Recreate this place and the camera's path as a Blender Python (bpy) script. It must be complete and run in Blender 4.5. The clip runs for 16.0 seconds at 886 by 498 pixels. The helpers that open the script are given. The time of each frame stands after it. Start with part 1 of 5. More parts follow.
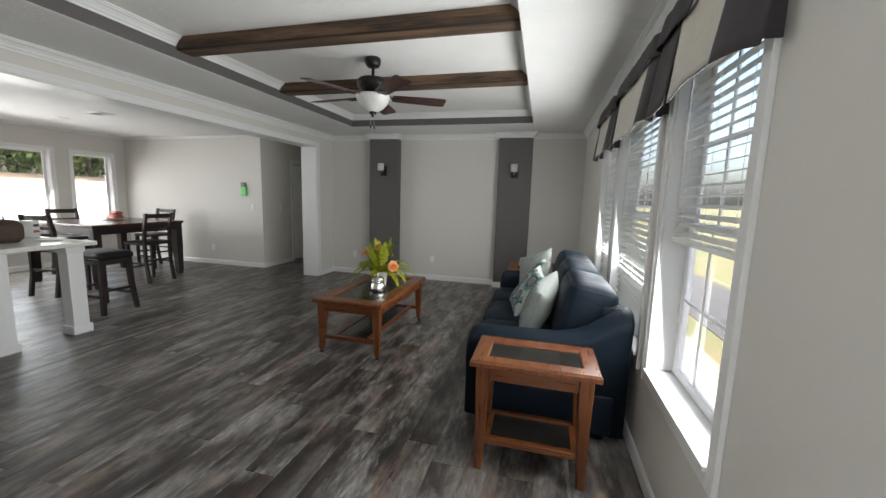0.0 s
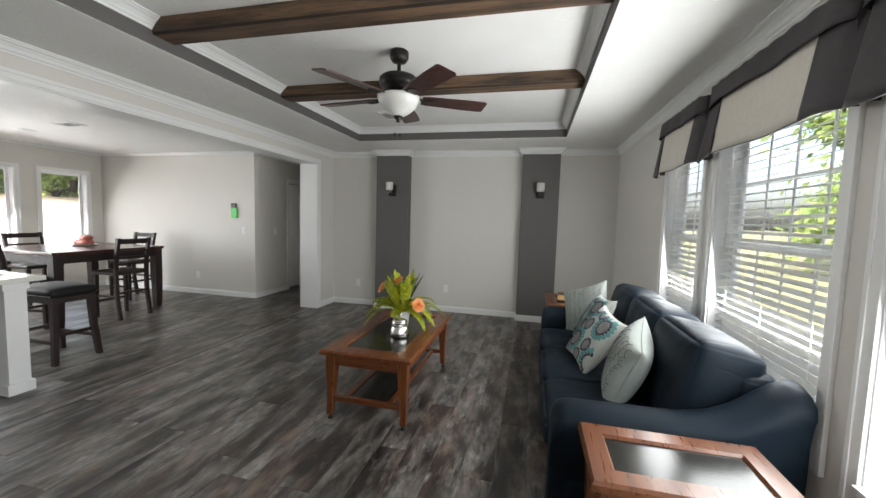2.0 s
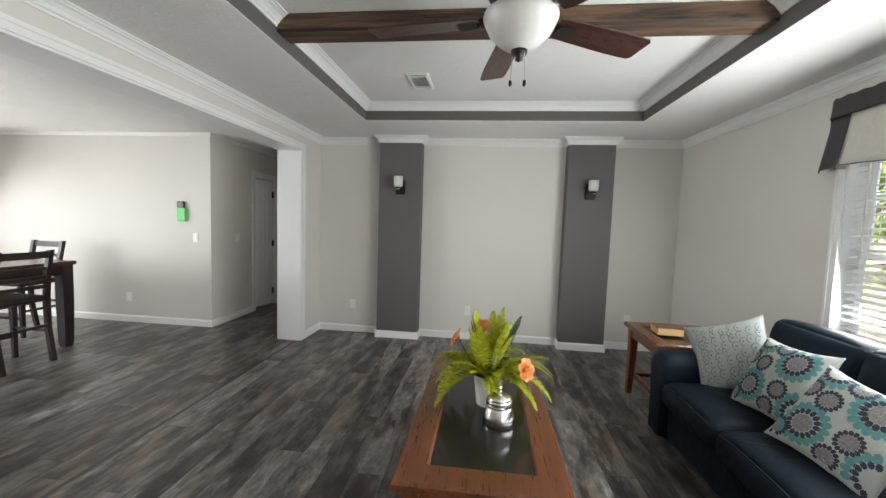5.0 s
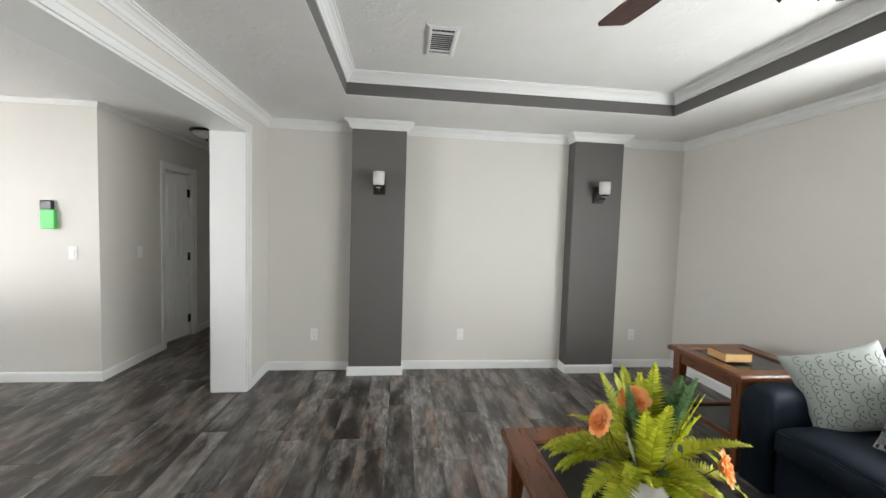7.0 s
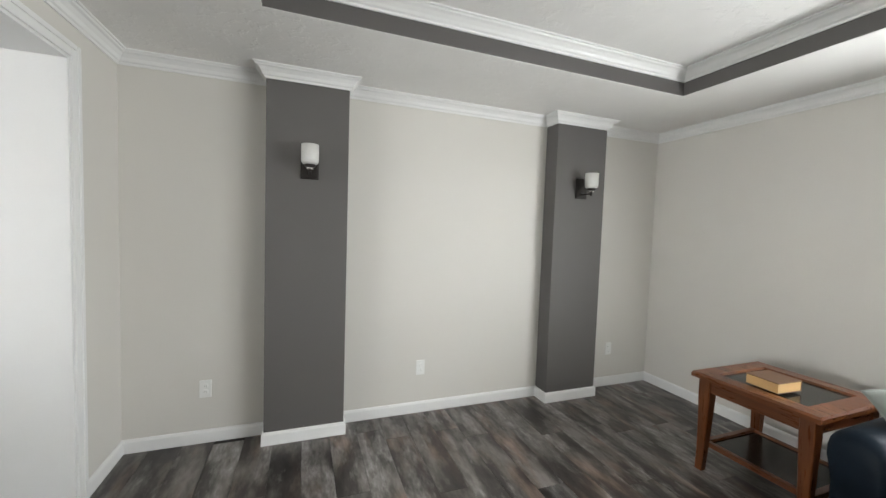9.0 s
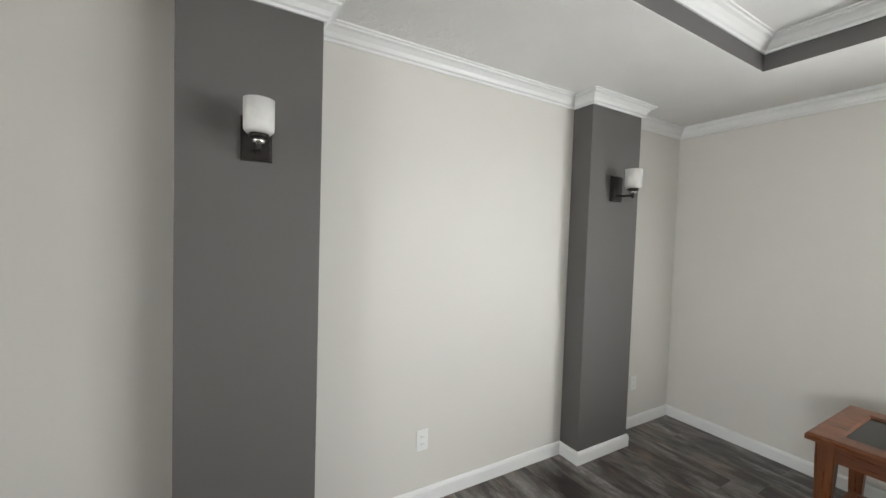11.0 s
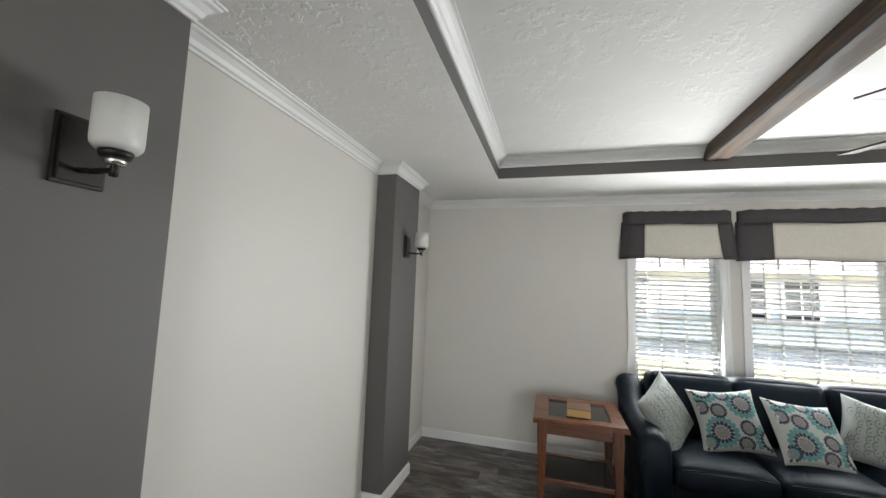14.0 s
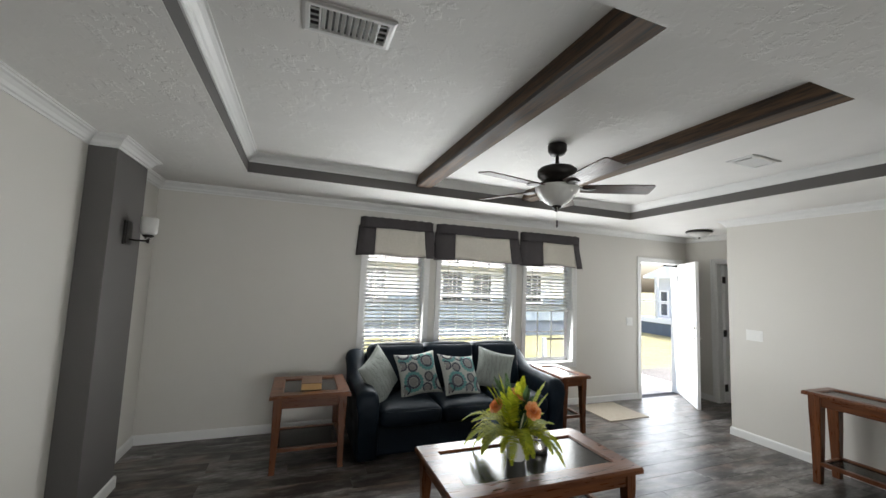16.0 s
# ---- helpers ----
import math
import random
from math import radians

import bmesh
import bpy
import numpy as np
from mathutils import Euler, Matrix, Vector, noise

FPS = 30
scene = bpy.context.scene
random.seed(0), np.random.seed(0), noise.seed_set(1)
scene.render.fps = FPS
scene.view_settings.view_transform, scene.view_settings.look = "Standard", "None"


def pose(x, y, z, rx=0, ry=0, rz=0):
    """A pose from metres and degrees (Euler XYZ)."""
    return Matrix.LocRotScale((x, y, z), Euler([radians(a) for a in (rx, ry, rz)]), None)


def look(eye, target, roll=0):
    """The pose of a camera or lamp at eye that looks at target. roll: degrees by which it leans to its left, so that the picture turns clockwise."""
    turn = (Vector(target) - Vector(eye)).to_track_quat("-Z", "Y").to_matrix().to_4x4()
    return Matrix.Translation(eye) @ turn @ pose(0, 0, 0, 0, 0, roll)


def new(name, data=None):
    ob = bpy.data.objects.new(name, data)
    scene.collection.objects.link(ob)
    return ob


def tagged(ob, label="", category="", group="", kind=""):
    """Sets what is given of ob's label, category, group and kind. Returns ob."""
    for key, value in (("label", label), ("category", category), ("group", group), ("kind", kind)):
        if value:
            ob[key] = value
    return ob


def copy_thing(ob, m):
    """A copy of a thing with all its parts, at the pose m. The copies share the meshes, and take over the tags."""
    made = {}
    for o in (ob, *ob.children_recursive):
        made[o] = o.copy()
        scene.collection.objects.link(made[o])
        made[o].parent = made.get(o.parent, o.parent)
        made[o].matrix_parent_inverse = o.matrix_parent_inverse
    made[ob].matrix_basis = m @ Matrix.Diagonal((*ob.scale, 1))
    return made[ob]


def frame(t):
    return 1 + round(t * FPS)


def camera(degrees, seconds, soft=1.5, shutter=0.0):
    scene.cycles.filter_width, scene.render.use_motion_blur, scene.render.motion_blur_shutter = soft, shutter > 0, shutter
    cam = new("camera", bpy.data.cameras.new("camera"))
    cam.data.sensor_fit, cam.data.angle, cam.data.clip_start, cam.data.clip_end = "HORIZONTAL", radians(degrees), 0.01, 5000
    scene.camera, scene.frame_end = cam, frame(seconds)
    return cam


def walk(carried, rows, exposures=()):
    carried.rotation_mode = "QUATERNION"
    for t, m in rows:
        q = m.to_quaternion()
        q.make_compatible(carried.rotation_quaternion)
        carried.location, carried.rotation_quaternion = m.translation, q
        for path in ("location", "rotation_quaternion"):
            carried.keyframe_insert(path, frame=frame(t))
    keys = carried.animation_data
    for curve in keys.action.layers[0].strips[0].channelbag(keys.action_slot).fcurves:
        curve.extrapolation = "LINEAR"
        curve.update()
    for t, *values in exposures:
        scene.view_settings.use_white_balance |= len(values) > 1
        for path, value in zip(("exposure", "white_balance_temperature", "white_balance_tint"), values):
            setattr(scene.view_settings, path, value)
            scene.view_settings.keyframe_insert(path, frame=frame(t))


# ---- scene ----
cam = camera(99.3, 16.0)
PATH = [
    (0, (0.104, 0.271, 1.422), (-0.394, 2.189, 1.151), 1.7),
    (0.5, (0.013, 0.474, 1.426), (-0.488, 2.394, 1.177), 1.8),
    (1, (-0.143, 0.617, 1.429), (-0.642, 2.548, 1.267), 1.9),
    (1.5, (-0.324, 0.69, 1.451), (-0.819, 2.622, 1.294), 1.8),
    (2, (-0.421, 0.844, 1.427), (-0.882, 2.784, 1.269), 1.7),
    (2.5, (-0.493, 1.057, 1.418), (-0.894, 3.011, 1.264), 1.8),
    (3, (-0.663, 1.201, 1.409), (-1.026, 3.162, 1.255), 1.8),
    (3.5, (-0.912, 1.303, 1.453), (-1.242, 3.27, 1.302), 1.9),
    (4, (-1.077, 1.504, 1.425), (-1.379, 3.475, 1.272), 2.0),
    (4.5, (-1.278, 1.688, 1.438), (-1.545, 3.664, 1.287), 2.0),
    (7, (-2.305, 2.643, 1.46), (-2.091, 4.628, 1.347), 1.8),
    (7.5, (-2.405, 2.95, 1.474), (-2.032, 4.911, 1.354), 1.9),
    (8, (-2.524, 3.167, 1.465), (-2.084, 5.115, 1.351), 1.9),
    (8.5, (-2.602, 3.371, 1.448), (-2.04, 5.287, 1.34), 1.9),
    (9, (-2.565, 3.657, 1.458), (-1.872, 5.531, 1.352), 1.9),
    (11.5, (-2.699, 4.802, 1.518), (-1.679, 6.521, 1.455), 1.8),
    (12, (-2.82, 4.936, 1.557), (-1.776, 6.641, 1.519), 1.8),
    (12.5, (-2.827, 5.135, 1.561), (-1.691, 6.78, 1.592), 2.0),
    (13, (-2.883, 5.257, 1.559), (-1.598, 6.784, 1.695), 2.1),
    (13.5, (-3.029, 5.267, 1.563), (-1.411, 6.429, 1.745), 2.0),
    (14, (-3.151, 5.183, 1.548), (-1.239, 5.736, 1.738), 2.1),
    (14.5, (-3.305, 5.016, 1.577), (-1.315, 5.103, 1.754), 2.1),
    (15, (-3.436, 5.068, 1.579), (-1.469, 4.756, 1.762), 2.4),
    (15.5, (-3.546, 5.151, 1.569), (-1.629, 4.612, 1.754), 2.3),
    (16, (-3.6, 5.137, 1.576), (-1.735, 4.437, 1.754), 2.3),
]
walk(cam, [(t, look(eye, target, roll)) for t, eye, target, roll in PATH],
     [(0, 1.42), (1.5, 1.57), (3.5, 2.0), (4.7, 2.04), (7, 2.47), (9, 2.47), (12.5, 2.52), (13.5, 2.37), (14.5, 1.92), (16, 1.57)])

# ---- light ----
world = bpy.data.worlds.new("sky")
scene.world = world
world.use_nodes = True
wn = world.node_tree
sky = wn.nodes.new("ShaderNodeTexSky")
sky.sky_type, sky.sun_disc = "NISHITA", False
sky.dust_density, sky.air_density = 6.0, 1.0
sky.sun_elevation, sky.sun_rotation = radians(60), radians(205)
wn.links.new(sky.outputs["Color"], wn.nodes["Background"].inputs["Color"])
wn.nodes["Background"].inputs["Strength"].default_value = 0.26


def sun_lamp():
    data = bpy.data.lights.new("sun", "SUN")
    data.energy, data.angle, data.color = 3.9, radians(0.5), (1.0, 0.95, 0.88)
    ob = new("sun", data)
    e, a = radians(60), radians(205)
    way = Vector((math.sin(a) * math.cos(e), math.cos(a) * math.cos(e), math.sin(e)))
    ob.matrix_world = Matrix.Translation(way * 40) @ way.to_track_quat("Z", "Y").to_matrix().to_4x4()


def window_lamp(x, y, z, wide, high, toward, power, color=(0.972, 1.0, 1.0), down=0.0):
    data = bpy.data.lights.new("window_light", "AREA")
    data.shape, data.size, data.size_y = "RECTANGLE", wide, high
    data.energy, data.color = power, color
    ob = new("window_light", data)
    ob.matrix_world = Matrix.Translation((x, y, z)) @ Vector((-toward, 0, down)).to_track_quat("Z", "Y").to_matrix().to_4x4()


sun_lamp()
WEST_FACE = -8.24
LAMP = 9.0  # watts a square metre of opening
for y0, y1, z0, z1 in ((3.75, 4.45, 0.92, 1.86), (2.55, 3.55, 0.92, 1.86), (1.575, 2.34, 0.62, 1.86)):
    window_lamp(0.675, (y0 + y1) / 2, (z0 + z1) / 2, y1 - y0 - 0.06, z1 - z0, -1, LAMP * (1.25 if z0 > 0.8 else 1.0) * (y1 - y0) * (z1 - z0) * 1.1, down=0.13)
window_lamp(0.80, -0.10, 1.02, 0.78, 1.95, -1, LAMP * 0.95, down=-0.05)
for y0, y1, share in ((4.2, 5.01, 0.75), (5.33, 5.96, 0.25), (2.2, 3.9, 1.6)):
    window_lamp(WEST_FACE, (y0 + y1) / 2, 1.40, y1 - y0 - 0.05, 1.2, 1, LAMP * share * (y1 - y0) * 1.25, down=0.65)


# ---- materials ----
def base(name, color, rough=0.5, metal=0.0, spec=0.5):
    m = bpy.data.materials.new(name)
    m.use_nodes = True
    b = m.node_tree.nodes["Principled BSDF"]
    b.inputs["Base Color"].default_value = (*color, 1)
    b.inputs["Roughness"].default_value = rough
    b.inputs["Metallic"].default_value = metal
    b.inputs["Specular IOR Level"].default_value = spec
    return m, m.node_tree, b


def coords(nt, stretch=(1, 1, 1), where="Object"):
    tc = nt.nodes.new("ShaderNodeTexCoord")
    mp = nt.nodes.new("ShaderNodeMapping")
    mp.inputs["Scale"].default_value = stretch
    nt.links.new(tc.outputs[where], mp.inputs["Vector"])
    return mp.outputs["Vector"]


def noise_node(nt, vec, scale, detail=4, rough=0.55):
    n = nt.nodes.new("ShaderNodeTexNoise")
    n.inputs["Scale"].default_value, n.inputs["Detail"].default_value, n.inputs["Roughness"].default_value = scale, detail, rough
    nt.links.new(vec, n.inputs["Vector"])
    return n.outputs["Fac"]


def ramp(nt, fac, *stops):
    r = nt.nodes.new("ShaderNodeValToRGB")
    e = r.color_ramp.elements
    while len(e) < len(stops):
        e.new(0.5)
    for k, (p, c) in enumerate(stops):
        e[k].position, e[k].color = p, (*c, 1) if len(c) == 3 else c
    nt.links.new(fac, r.inputs["Fac"])
    return r.outputs["Color"]


def mix(nt, a, b, fac, mode="MIX"):
    n = nt.nodes.new("ShaderNodeMix")
    n.data_type, n.blend_type = "RGBA", mode
    for socket, v in ((n.inputs[0], fac), (n.inputs[6], a), (n.inputs[7], b)):
        if isinstance(v, (int, float)):
            socket.default_value = v
        elif isinstance(v, tuple):
            socket.default_value = (*v, 1)
        else:
            nt.links.new(v, socket)
    return n.outputs[2]


def bump(nt, b, height, strength, distance=0.01):
    n = nt.nodes.new("ShaderNodeBump")
    n.inputs["Strength"].default_value, n.inputs["Distance"].default_value = strength, distance
    nt.links.new(height, n.inputs["Height"])
    nt.links.new(n.outputs["Normal"], b.inputs["Normal"])


def grade(c, k):
    return tuple(min(1, max(0, v * k)) for v in c)


def plain(name, color, rough=0.5, metal=0.0, var=0.06, scale=4.0, grain=120.0, relief=0.1, spec=0.5):
    """Paint, metal, plastic, cloth: a colour with broad and fine variation and fine relief."""
    m, nt, b = base(name, color, rough, metal, spec)
    v = coords(nt)
    broad, fine = noise_node(nt, v, scale, 3), noise_node(nt, v, grain, 2)
    c = ramp(nt, broad, (0.3, grade(color, 1 - var)), (0.7, grade(color, 1 + var)))
    nt.links.new(mix(nt, c, ramp(nt, fine, (0.3, grade(color, 1 - var)), (0.7, grade(color, 1 + var))), 0.35), b.inputs["Base Color"])
    bump(nt, b, fine, relief, 0.002)
    return m


def wood(name, dark, light, axis, rough=0.3, scale=9.0, grain=0.25, varnish=0.0, spread=0.18):
    m, nt, b = base(name, dark, rough)
    b.inputs["Coat Weight"].default_value, b.inputs["Coat Roughness"].default_value = varnish, 0.12
    s = [scale * 2.2] * 3
    s["xyz".index(axis)] = scale * 0.16
    v = coords(nt, s)
    g = noise_node(nt, v, 1.6, 6, 0.6)
    f = noise_node(nt, v, 9.0, 3, 0.6)
    c = ramp(nt, g, (0.5 - spread, dark), (0.5, grade(mid(dark, light), 0.9)), (0.5 + spread, light))
    nt.links.new(mix(nt, c, ramp(nt, f, (0.35, grade(dark, 0.6)), (0.65, light)), grain), b.inputs["Base Color"])
    nt.links.new(ramp(nt, f, (0.3, (rough * 0.8,) * 3), (0.7, (rough * 1.35,) * 3)), b.inputs["Roughness"])
    bump(nt, b, f, 0.12, 0.002)
    return m


def mid(a, b):
    return tuple((p + q) / 2 for p, q in zip(a, b))


def plank_material(name, per_island):
    """Dark distressed vinyl planks: grey-brown streaks along y with worn pale patches."""
    m, nt, b = base(name, (0.06, 0.055, 0.05), 0.42, spec=0.55)
    geo = nt.nodes.new("ShaderNodeNewGeometry")
    if per_island:
        rnd = geo.outputs["Random Per Island"]
    else:
        rnd = nt.nodes.new("ShaderNodeObjectInfo").outputs["Random"]
    shift = nt.nodes.new("ShaderNodeVectorMath")
    shift.operation = "SCALE"
    shift.inputs[0].default_value = (31.0, 57.0, 13.0)
    nt.links.new(rnd, shift.inputs["Scale"])
    add = nt.nodes.new("ShaderNodeVectorMath")
    nt.links.new(geo.outputs["Position"], add.inputs[0])
    nt.links.new(shift.outputs["Vector"], add.inputs[1])
    mp = nt.nodes.new("ShaderNodeMapping")
    mp.inputs["Scale"].default_value = (9.0, 2.6, 1)
    nt.links.new(add.outputs["Vector"], mp.inputs["Vector"])
    v = mp.outputs["Vector"]
    streak, fine, patch = noise_node(nt, v, 0.95, 6, 0.6), noise_node(nt, v, 4.2, 5, 0.6), noise_node(nt, v, 0.62, 8, 0.66)
    warm = noise_node(nt, v, 0.7, 3, 0.5)
    c = ramp(nt, streak, (0.36, (0.014, 0.012, 0.011)), (0.48, (0.038, 0.033, 0.030)), (0.57, (0.094, 0.086, 0.079)), (0.68, (0.165, 0.156, 0.148)))
    c = mix(nt, c, mix(nt, c, (1.25, 0.92, 0.76), 1.0, "MULTIPLY"), ramp(nt, warm, (0.48, (0, 0, 0)), (0.62, (0.7, 0.7, 0.7))))
    pale = ramp(nt, fine, (0.36, (0.09, 0.086, 0.08)), (0.52, (0.175, 0.17, 0.164)), (0.66, (0.28, 0.275, 0.27)))
    worn = ramp(nt, patch, (0.49, (0, 0, 0)), (0.54, (0.4, 0.4, 0.4)), (0.63, (0.92, 0.92, 0.92)))
    c = mix(nt, c, pale, worn)
    tone = ramp(nt, rnd, (0.0, (0.95, 0.93, 0.91)), (0.5, (1.22, 1.18, 1.15)), (1.0, (1.5, 1.47, 1.45)))
    nt.links.new(mix(nt, c, tone, 1.0, "MULTIPLY"), b.inputs["Base Color"])
    nt.links.new(ramp(nt, fine, (0.3, (0.31,) * 3), (0.7, (0.43,) * 3)), b.inputs["Roughness"])
    bump(nt, b, fine, 0.035, 0.001)
    return m


def ceiling_material():
    """White paint over a stomped, knocked-down texture."""
    m, nt, b = base("ceiling_paint", (0.80, 0.79, 0.77), 0.7)
    v = coords(nt)
    lumps, fine = noise_node(nt, v, 16.0, 5, 0.62), noise_node(nt, v, 3.0, 3)
    blot = ramp(nt, lumps, (0.52, (0, 0, 0)), (0.60, (1, 1, 1)))
    where = ramp(nt, fine, (0.42, (0.15,) * 3), (0.62, (1, 1, 1)))
    h = mix(nt, blot, where, 1.0, "MULTIPLY")
    nt.links.new(ramp(nt, fine, (0.3, (0.78, 0.77, 0.75)), (0.7, (0.82, 0.81, 0.79))), b.inputs["Base Color"])
    bump(nt, b, h, 0.42, 0.006)
    return m


def leather_material():
    m, nt, b = base("navy_leather", (0.02, 0.03, 0.042), 0.42, spec=0.11)
    v = coords(nt)
    vor = nt.nodes.new("ShaderNodeTexVoronoi")
    vor.inputs["Scale"].default_value = 260
    nt.links.new(v, vor.inputs["Vector"])
    sag = noise_node(nt, coords(nt, (3.0, 4.0, 3.0)), 1.3, 2, 0.5)
    fold = ramp(nt, noise_node(nt, coords(nt, (2.2, 4.5, 5.5)), 1.5, 2, 0.45), (0.44, (1, 1, 1)), (0.50, (0, 0, 0)), (0.56, (1, 1, 1)))
    where = ramp(nt, noise_node(nt, v, 1.7, 2), (0.45, (0, 0, 0)), (0.62, (1, 1, 1)))
    broad = noise_node(nt, v, 2.5, 3)
    nt.links.new(ramp(nt, broad, (0.3, (0.0045, 0.0085, 0.0135)), (0.7, (0.0085, 0.0145, 0.0225))), b.inputs["Base Color"])
    nt.links.new(ramp(nt, sag, (0.3, (0.42,) * 3), (0.7, (0.6,) * 3)), b.inputs["Roughness"])
    h = mix(nt, sag, mix(nt, (1.0, 1.0, 1.0), fold, where), 0.22)
    bump(nt, b, mix(nt, h, vor.outputs["Distance"], 0.05), 0.4, 0.02)
    return m


def glass_material(name, color=(1, 1, 1), rough=0.0):
    m, nt, b = base(name, color, rough)
    b.inputs["Transmission Weight"].default_value = 1.0
    b.inputs["IOR"].default_value = 1.45
    return m


def frosted_material():
    m, nt, b = base("alabaster_glass", (0.82, 0.81, 0.77), 0.35)
    v = coords(nt)
    nt.links.new(ramp(nt, noise_node(nt, v, 14, 5, 0.6), (0.35, (0.55, 0.545, 0.52)), (0.65, (0.63, 0.625, 0.60))), b.inputs["Base Color"])
    b.inputs["Subsurface Weight"].default_value = 0.3
    b.inputs["Subsurface Radius"].default_value = (0.02, 0.02, 0.02)
    return m


def siding_material(name, color, pitch=0.12):
    m, nt, b = base(name, color, 0.6)
    v = coords(nt)
    sep = nt.nodes.new("ShaderNodeSeparateXYZ")
    nt.links.new(v, sep.inputs[0])
    saw = nt.nodes.new("ShaderNodeMath")
    saw.operation = "FRACT"
    d = nt.nodes.new("ShaderNodeMath")
    d.operation = "DIVIDE"
    d.inputs[1].default_value = pitch
    nt.links.new(sep.outputs["Z"], d.inputs[0])
    nt.links.new(d.outputs[0], saw.inputs[0])
    bump(nt, b, saw.outputs[0], 0.8, 0.012)
    nt.links.new(ramp(nt, noise_node(nt, v, 1.5, 4), (0.3, grade(color, 0.93)), (0.7, grade(color, 1.06))), b.inputs["Base Color"])
    return m


def ground_material(name, a, c, scale, rough=0.9):
    m, nt, b = base(name, a, rough)
    v = coords(nt)
    f = noise_node(nt, v, scale, 8, 0.7)
    g = noise_node(nt, v, scale * 14, 4, 0.7)
    nt.links.new(mix(nt, ramp(nt, f, (0.38, a), (0.62, c)), ramp(nt, g, (0.3, grade(a, 0.6)), (0.7, grade(c, 1.2))), 0.4), b.inputs["Base Color"])
    bump(nt, b, g, 0.5, 0.03)
    return m


def leaf_material(name, a, c):
    m, nt, b = base(name, a, 0.55)
    r = nt.nodes.new("ShaderNodeNewGeometry").outputs["Random Per Island"]
    hue = ramp(nt, r, (0.0, a), (1.0, c))
    nt.links.new(hue, b.inputs["Base Color"])
    t = nt.nodes.new("ShaderNodeBsdfTranslucent")
    nt.links.new(hue, t.inputs["Color"])
    x = nt.nodes.new("ShaderNodeMixShader")
    x.inputs["Fac"].default_value = 0.5
    nt.links.new(b.outputs["BSDF"], x.inputs[1])
    nt.links.new(t.outputs["BSDF"], x.inputs[2])
    nt.links.new(x.outputs["Shader"], nt.nodes["Material Output"].inputs["Surface"])
    return m


def slat_material():
    """Thin white faux-wood slats that let a little daylight through."""
    m, nt, b = base("white_blind_slat", (0.78, 0.78, 0.76), 0.45)
    t = nt.nodes.new("ShaderNodeBsdfTranslucent")
    t.inputs["Color"].default_value = (0.93, 0.93, 0.91, 1)
    x = nt.nodes.new("ShaderNodeMixShader")
    x.inputs["Fac"].default_value = 0.82
    nt.links.new(b.outputs["BSDF"], x.inputs[1])
    nt.links.new(t.outputs["BSDF"], x.inputs[2])
    nt.links.new(x.outputs["Shader"], nt.nodes["Material Output"].inputs["Surface"])
    bump(nt, b, noise_node(nt, coords(nt, (40, 3, 40)), 3.0, 3), 0.05, 0.002)
    return m


WALL = plain("greige_wall_paint", (0.60, 0.58, 0.54), 0.55, var=0.02, scale=0.8, grain=90, relief=0.06)
WHITE = plain("white_trim_paint", (0.72, 0.72, 0.71), 0.38, var=0.02, relief=0.04)
GREY = plain("charcoal_wall_paint", (0.098, 0.091, 0.087), 0.6, var=0.05, scale=1.2, grain=90, relief=0.08)
CEIL = ceiling_material()
PLANK, PLANKS = plank_material("vinyl_plank", False), plank_material("vinyl_plank_joined", True)
JOINT = plain("floor_joint", (0.02, 0.018, 0.016), 0.8)
STRIP = plain("seam_strip", (0.05, 0.046, 0.042), 0.45)
TABLE_X, TABLE_Y, TABLE_Z = (wood("cherry_wood_" + a, (0.058, 0.0145, 0.004), (0.175, 0.055, 0.0135), a, 0.30, 5.0, 0.16, 0.15, 0.22) for a in "xyz")
ESPRESSO = wood("espresso_wood", (0.010, 0.005, 0.004), (0.026, 0.011, 0.009), "z", 0.42)
ESPRESSO_TOP = wood("espresso_tabletop", (0.05, 0.02, 0.014), (0.12, 0.05, 0.035), "x", 0.22)
BEAM = wood("weathered_beam_wood", (0.012, 0.007, 0.005), (0.17, 0.10, 0.055), "x", 0.62, 4.5, 0.5, 0.0, 0.075)
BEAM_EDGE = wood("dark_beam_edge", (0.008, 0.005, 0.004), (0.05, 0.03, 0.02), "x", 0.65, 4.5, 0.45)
BLADE = wood("walnut_blade_wood", (0.022, 0.009, 0.007), (0.075, 0.027, 0.020), "x", 0.3)
BRONZE = plain("oil_rubbed_bronze", (0.022, 0.019, 0.017), 0.42, 0.6, var=0.2)
STEEL = plain("brushed_nickel", (0.62, 0.60, 0.57), 0.3, 1.0)
CHROME = plain("polished_chrome", (0.72, 0.71, 0.69), 0.2, 1.0, relief=0.02)
SMOKED = plain("smoked_glass_top", (0.016, 0.015, 0.013), 0.17, spec=0.34, relief=0.0)
LEATHER = leather_material()
LINEN = plain("pale_quilted_cloth", (0.235, 0.255, 0.24), 0.8, var=0.08, scale=20, grain=300, relief=0.5)
PILLOW_WHITE = plain("white_pillow_cotton", (0.37, 0.38, 0.355), 0.85, var=0.05, scale=20, grain=320, relief=0.4)
TEAL = plain("teal_print", (0.085, 0.235, 0.23), 0.85, var=0.15, scale=60)
NAVY = plain("navy_print", (0.03, 0.03, 0.05), 0.85, var=0.15, scale=60)
TAUPE = plain("taupe_print", (0.20, 0.19, 0.185), 0.85, var=0.55, scale=150)
STITCH = plain("grey_stitching", (0.085, 0.09, 0.085), 0.9)
DARK_CLOTH = plain("charcoal_valance_cloth", (0.052, 0.046, 0.048), 0.85, var=0.12, scale=30, grain=400, relief=0.4)
